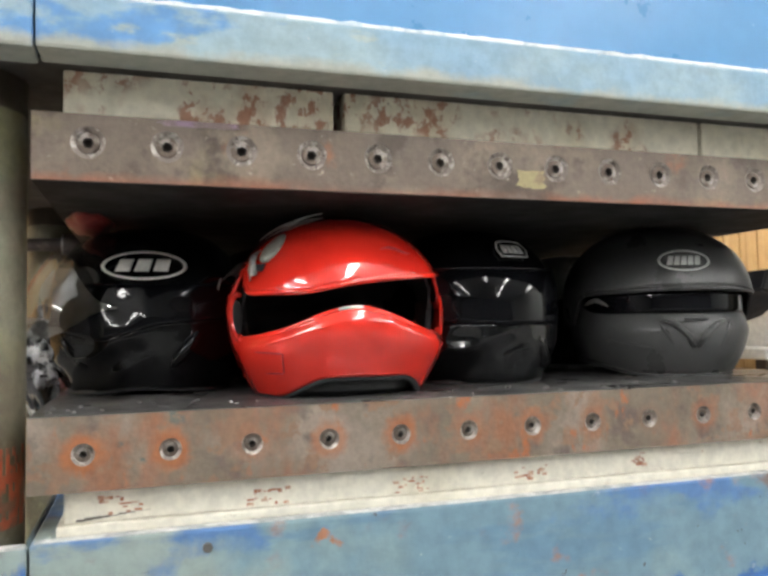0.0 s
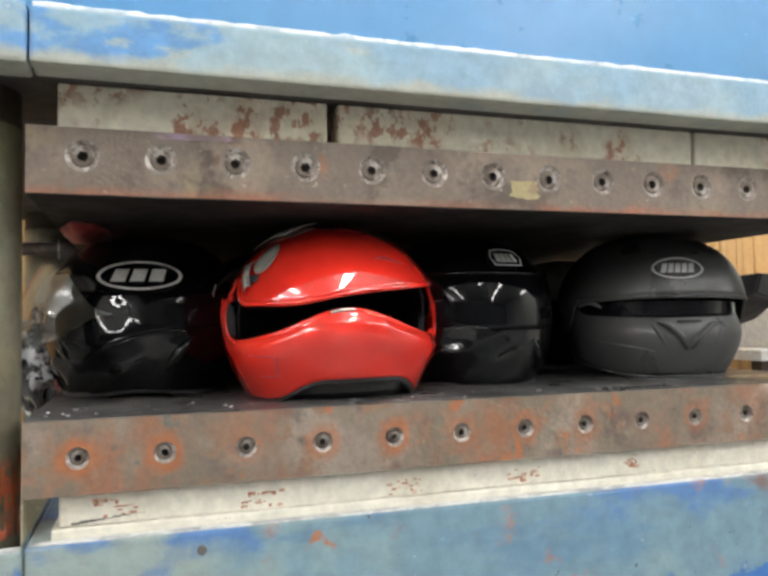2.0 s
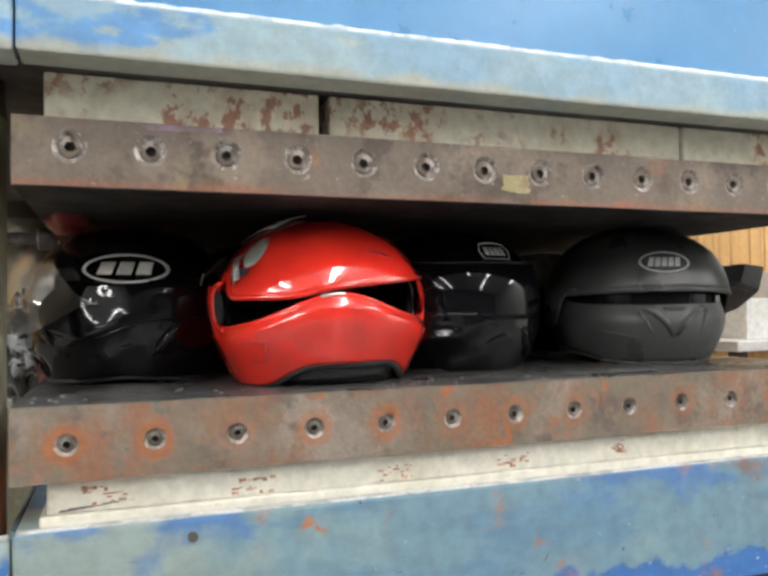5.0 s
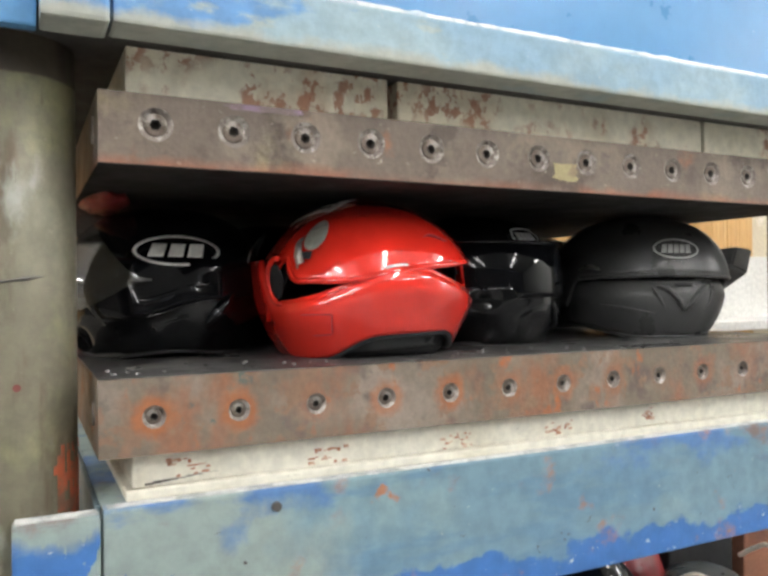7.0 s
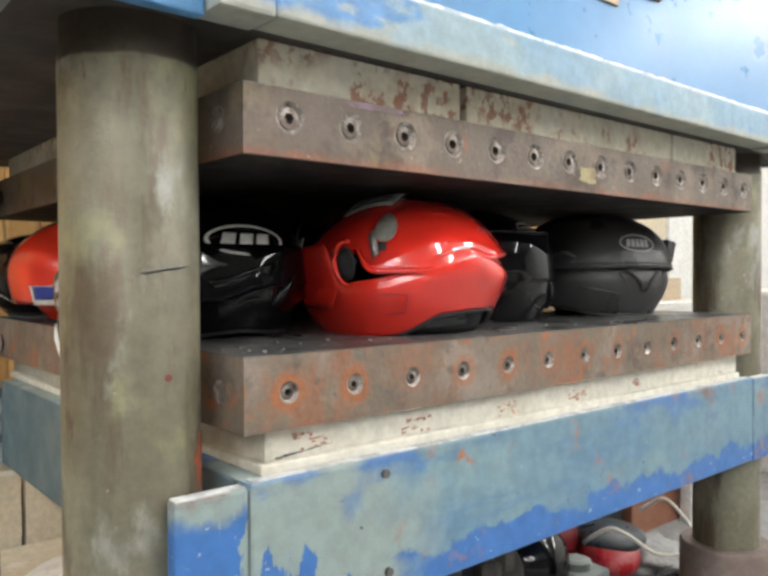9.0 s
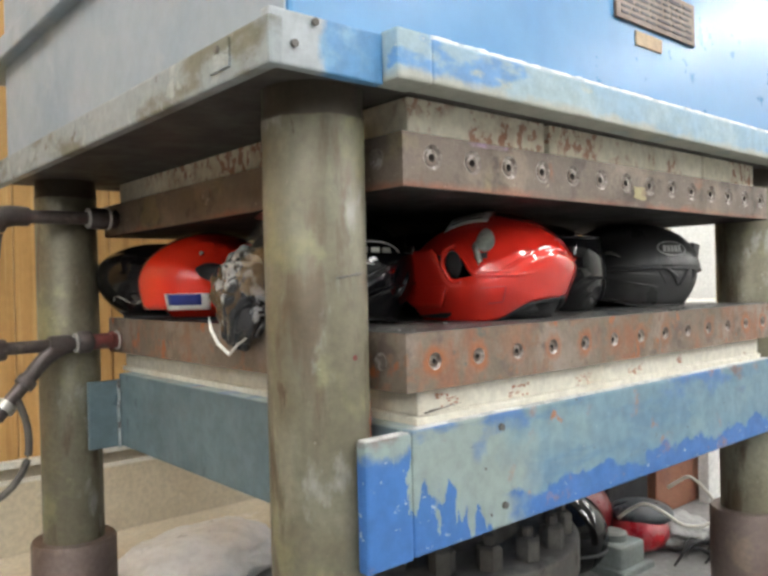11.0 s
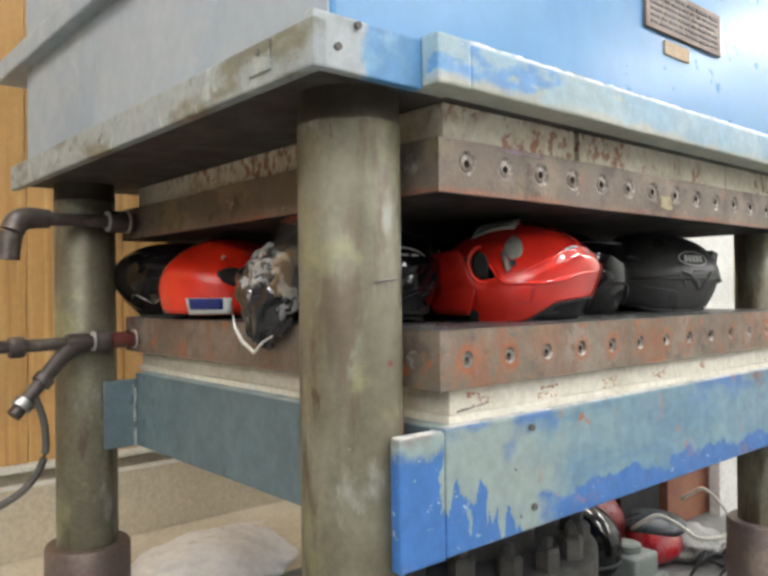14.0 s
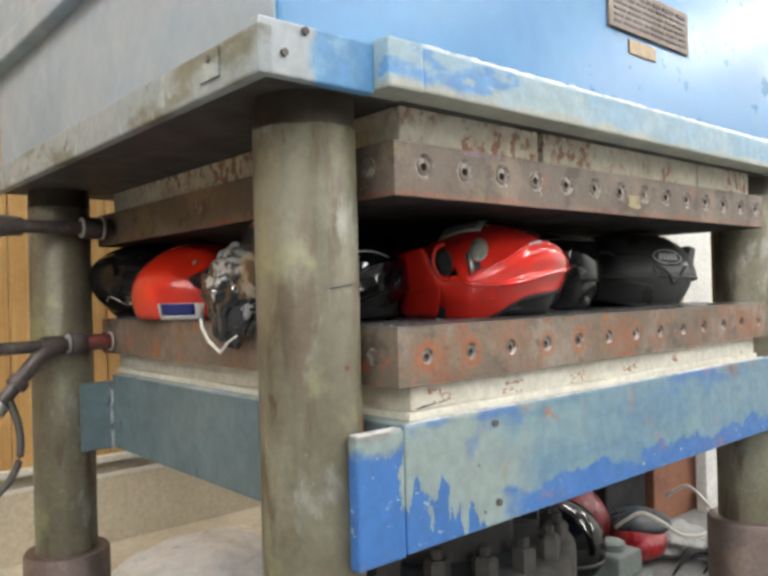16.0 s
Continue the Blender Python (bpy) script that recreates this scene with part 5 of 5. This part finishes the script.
# red helmet with a clear visor lying on the floor
fallen = thing("dark_red_helmet", "dark red helmet with white-edged clear visor on the floor", "helmet", at=pose(1.416, 0.519, -0.952, 0, 0, -60.8))
bm = bmesh.new()
bmesh.ops.create_uvsphere(bm, u_segments=32, v_segments=20, radius=1.0)
for v in bm.verts:
    v.co = Vector((v.co.x * 0.090, v.co.y * 0.12, -0.036 + v.co.z * 0.062))
part("shell", bm, DARKRED, fallen, "", True)
bm = bmesh.new()
bmesh.ops.create_uvsphere(bm, u_segments=32, v_segments=20, radius=1.0)
for v in bm.verts:
    v.co = Vector((0.004 + v.co.x * 0.10, 0.03 + v.co.y * 0.11, 0.012 + v.co.z * 0.036))
part("visor_band", bm, material("dark_grey_band", (0.04, 0.05, 0.06), rough=0.35), fallen, "dark grey band", True)
curve = [(-0.063, -0.085, 0.020), (-0.03, -0.10, 0.052), (0.016, -0.105, 0.078), (0.07, -0.10, 0.055), (0.115, -0.09, 0.022), (0.143, -0.08, 0.012), (0.19, -0.06, 0.012), (0.222, -0.04, 0.032),
         (0.226, -0.02, 0.062), (0.20, 0.0, 0.10), (0.155, 0.02, 0.137), (0.12, 0.03, 0.12), (0.08, 0.04, 0.088)]
fine = []
for k in range(len(curve) - 1):
    p0, p1, p2, p3 = (Vector(curve[max(0, min(len(curve) - 1, k + d))]) for d in (-1, 0, 1, 2))
    for q in (0, 0.25, 0.5, 0.75):
        fine.append(0.5 * (2 * p1 + (p2 - p0) * q + (2 * p0 - 5 * p1 + 4 * p2 - p3) * q * q + (3 * p1 - p0 - 3 * p2 + p3) * q ** 3))
bm = bmesh.new()
tube(bm, fine, 0.0055, 8)
part("edge_trim", bm, WIRE_WHITE, fallen, "white edge trim", True)
for px, py, r, mat_, nm, lb in ((1.30, 0.72, 0.13, material("maroon_shell", (0.16, 0.01, 0.014), rough=0.35, bump=0.03), "dark_red_helmet", "dark red helmet in shadow under the press"), (1.12, 0.62, 0.13, GLOSS, "black_helmet", "black helmet in shadow under the press")):
    bm = bmesh.new()
    bmesh.ops.create_uvsphere(bm, u_segments=36, v_segments=22, radius=r)
    for v in bm.verts:
        v.co = Vector((v.co.x, v.co.y * 1.2, max(v.co.z, -r * 0.8)))
    h0 = thing(nm, lb, "helmet", at=pose(px, py, FLOOR + r * 0.8))
    part("shell", bm, mat_, h0, "", True)
    bm = bmesh.new()
    tube(bm, [(r * 0.97 * math.cos(a), r * 1.17 * math.sin(a), -r * 0.25) for a in [2 * math.pi * k / 32 for k in range(32)]], 0.005, 6, True)
    part("edge_trim", bm, RUBBER, h0, "", True)
# crates and a panel beyond them
bm = bmesh.new()
box(bm, 1.46, 1.72, 0.66, 0.95, FLOOR, -0.70, 0.01)
tagged(part("black_crate", bm, PAD), "black plastic crate on the floor", "crate")
bm = bmesh.new()
box(bm, 1.74, 2.06, 0.64, 0.98, FLOOR, -0.66, 0.006)
tagged(part("brown_box", bm, BROWN), "reddish brown wooden box on the floor", "box")
# plain white panel; its use as a divider is made up
bm = bmesh.new()
box(bm, 2.02, 2.42, 0.58, 0.62, FLOOR, -0.42, 0.004)
tagged(part("standing_white_panel", bm, PLASTER), "white painted panel standing on the floor", "divider")
# grey casting in front of them
bm = bmesh.new()
box(bm, 1.16, 1.29, 0.43, 0.56, FLOOR, -0.965, 0.012)
box(bm, 1.14, 1.31, 0.41, 0.58, FLOOR, FLOOR + 0.02, 0.004)
lathe(bm, [(0.04, -0.967), (0.04, -0.945), (0.03, -0.94)], 1.225, 0.495, 24)
tagged(part("grey_pump_block", bm, material("grey_green_paint", (0.22, 0.25, 0.24), [((0.15, 0.17, 0.16), 9, 0.5, 0.7)], rough=0.5)), "grey-green metal pump block on the floor", "pump")
# grey lump that stands in for a visor, and black straps by the column
bm = bmesh.new()
bmesh.ops.create_icosphere(bm, subdivisions=5, radius=1.0)
for v in bm.verts:
    d = v.co.normalized()
    k = 1 + 0.2 * noise.noise(d * 2.5) + 0.12 * (0.3 - abs(noise.noise(d * 5))) + 0.05 * noise.noise(d * 12)
    v.co = Vector((d.x * 0.13 * k, d.y * 0.10 * k, max(-0.04, d.z * 0.05 * k)))
rag = part("grey_visor_lump", bm, material("grey_visor_lump", (0.34, 0.34, 0.33), [((0.24, 0.24, 0.23), 12, 0.5, 0.65)], rough=0.8, bump=0.2, bump_scale=40), None, "", True)
rag.matrix_world = pose(1.55, 0.47, FLOOR + 0.04)
tagged(rag, "crumpled grey lump in place of a visor on the floor", "cloth")
strap_rng = random.Random(8)
for k in range(7):
    bm = bmesh.new()
    x, y = 1.34 + 0.025 * k, 0.36 - 0.02 * k
    pts = [(x + 0.055 * j + 0.012 * strap_rng.uniform(-1, 1), y + 0.008 * j, FLOOR + 0.010 + (0.035 + 0.01 * (k % 3)) * abs(math.sin(j * 0.55 + k))) for j in range(8)]
    tube(bm, pts, [0.003, 0.006, 0.008, 0.008, 0.007, 0.006, 0.005, 0.003], 8)
    tagged(part("black_strap", bm, PAD, None, "", True), "black strap lying on the floor", "strap", "straps on the floor")
# bench and boxes beyond the press
bench = thing("work_bench", "white-topped work bench against the panelled wall", "bench")
bm = bmesh.new()
box(bm, 2.2, 3.9, 1.25, 1.93, -0.36, -0.32, 0.006)
part("bench_top", bm, PLASTER, bench, "white bench top")
for lx in (2.24, 3.80):
    for ly in (1.29, 1.85):
        bm = bmesh.new()
        box(bm, lx, lx + 0.05, ly, ly + 0.05, FLOOR, -0.36, 0.004)
        part("leg", bm, PIPE, bench)
for bx, by, w, d, hh, mat_, lb in ((2.35, 1.35, 0.22, 0.2, 0.16, PLASTER, "white carton on the bench"), (2.75, 1.5, 0.3, 0.25, 0.28, PLASTER, "tall white carton on the bench"), (3.2, 1.4, 0.3, 0.25, 0.12, CARD, "brown carton on the bench")):
    bm = bmesh.new()
    box(bm, bx, bx + w, by, by + d, -0.319, -0.319 + hh, 0.004)
    tagged(part("carton", bm, mat_), lb, "box")
bm = bmesh.new()
box(bm, 2.1, 2.75, 1.0, 1.5, FLOOR, -0.62, 0.01)
tagged(part("brown_chest", bm, BROWN), "reddish brown wooden chest on the floor", "chest")
bm = bmesh.new()
box(bm, 2.9, 3.7, 0.5, 0.9, FLOOR, -0.25, 0.02)
cab = part("white_cabinet", bm, PLASTER)
tagged(cab, "white painted cabinet beside the wall", "cabinet")

# pine panels of the wall, board by board
x = -6.2
k = 0
while x < 3.5:
    w = 0.098 + 0.012 * ((k * 7) % 3)
    bm = bmesh.new()
    box(bm, x, x + w - 0.003, 1.985 - 0.001 * (k % 2), 1.999, -0.75, 2.19, 0.003, 1)
    ob = part("pine_board", bm, WOOD, wall_north)
    x += w
    k += 1


# ---- what moves ----
def motions():
    walk(table, [(t, pose(0, 0, h)) for t, h in RISE])
    walk(flap, [(t, pose(-0.1 * h, 0, h)) for t, h in RISE])
    for ob, x, y, lift, lean, turn in HELMETS:
        walk(ob, [(t, pose(x, y, PLATE + lift + h, 0, lean, turn)) for t, h in RISE])
    full = RISE[-1][1]
    for ob, share, rx, ry in SINKING:
        walk(ob, [(t, pose(0, 0, -h * share, rx * h / full, ry * h / full, 0)) for t, h in RISE])
    for ob, ry, rx in ROCKING:
        walk(ob, [(t, pose(0, 0, 0, rx * h / full, ry * h / full, 0)) for t, h in RISE])


motions()
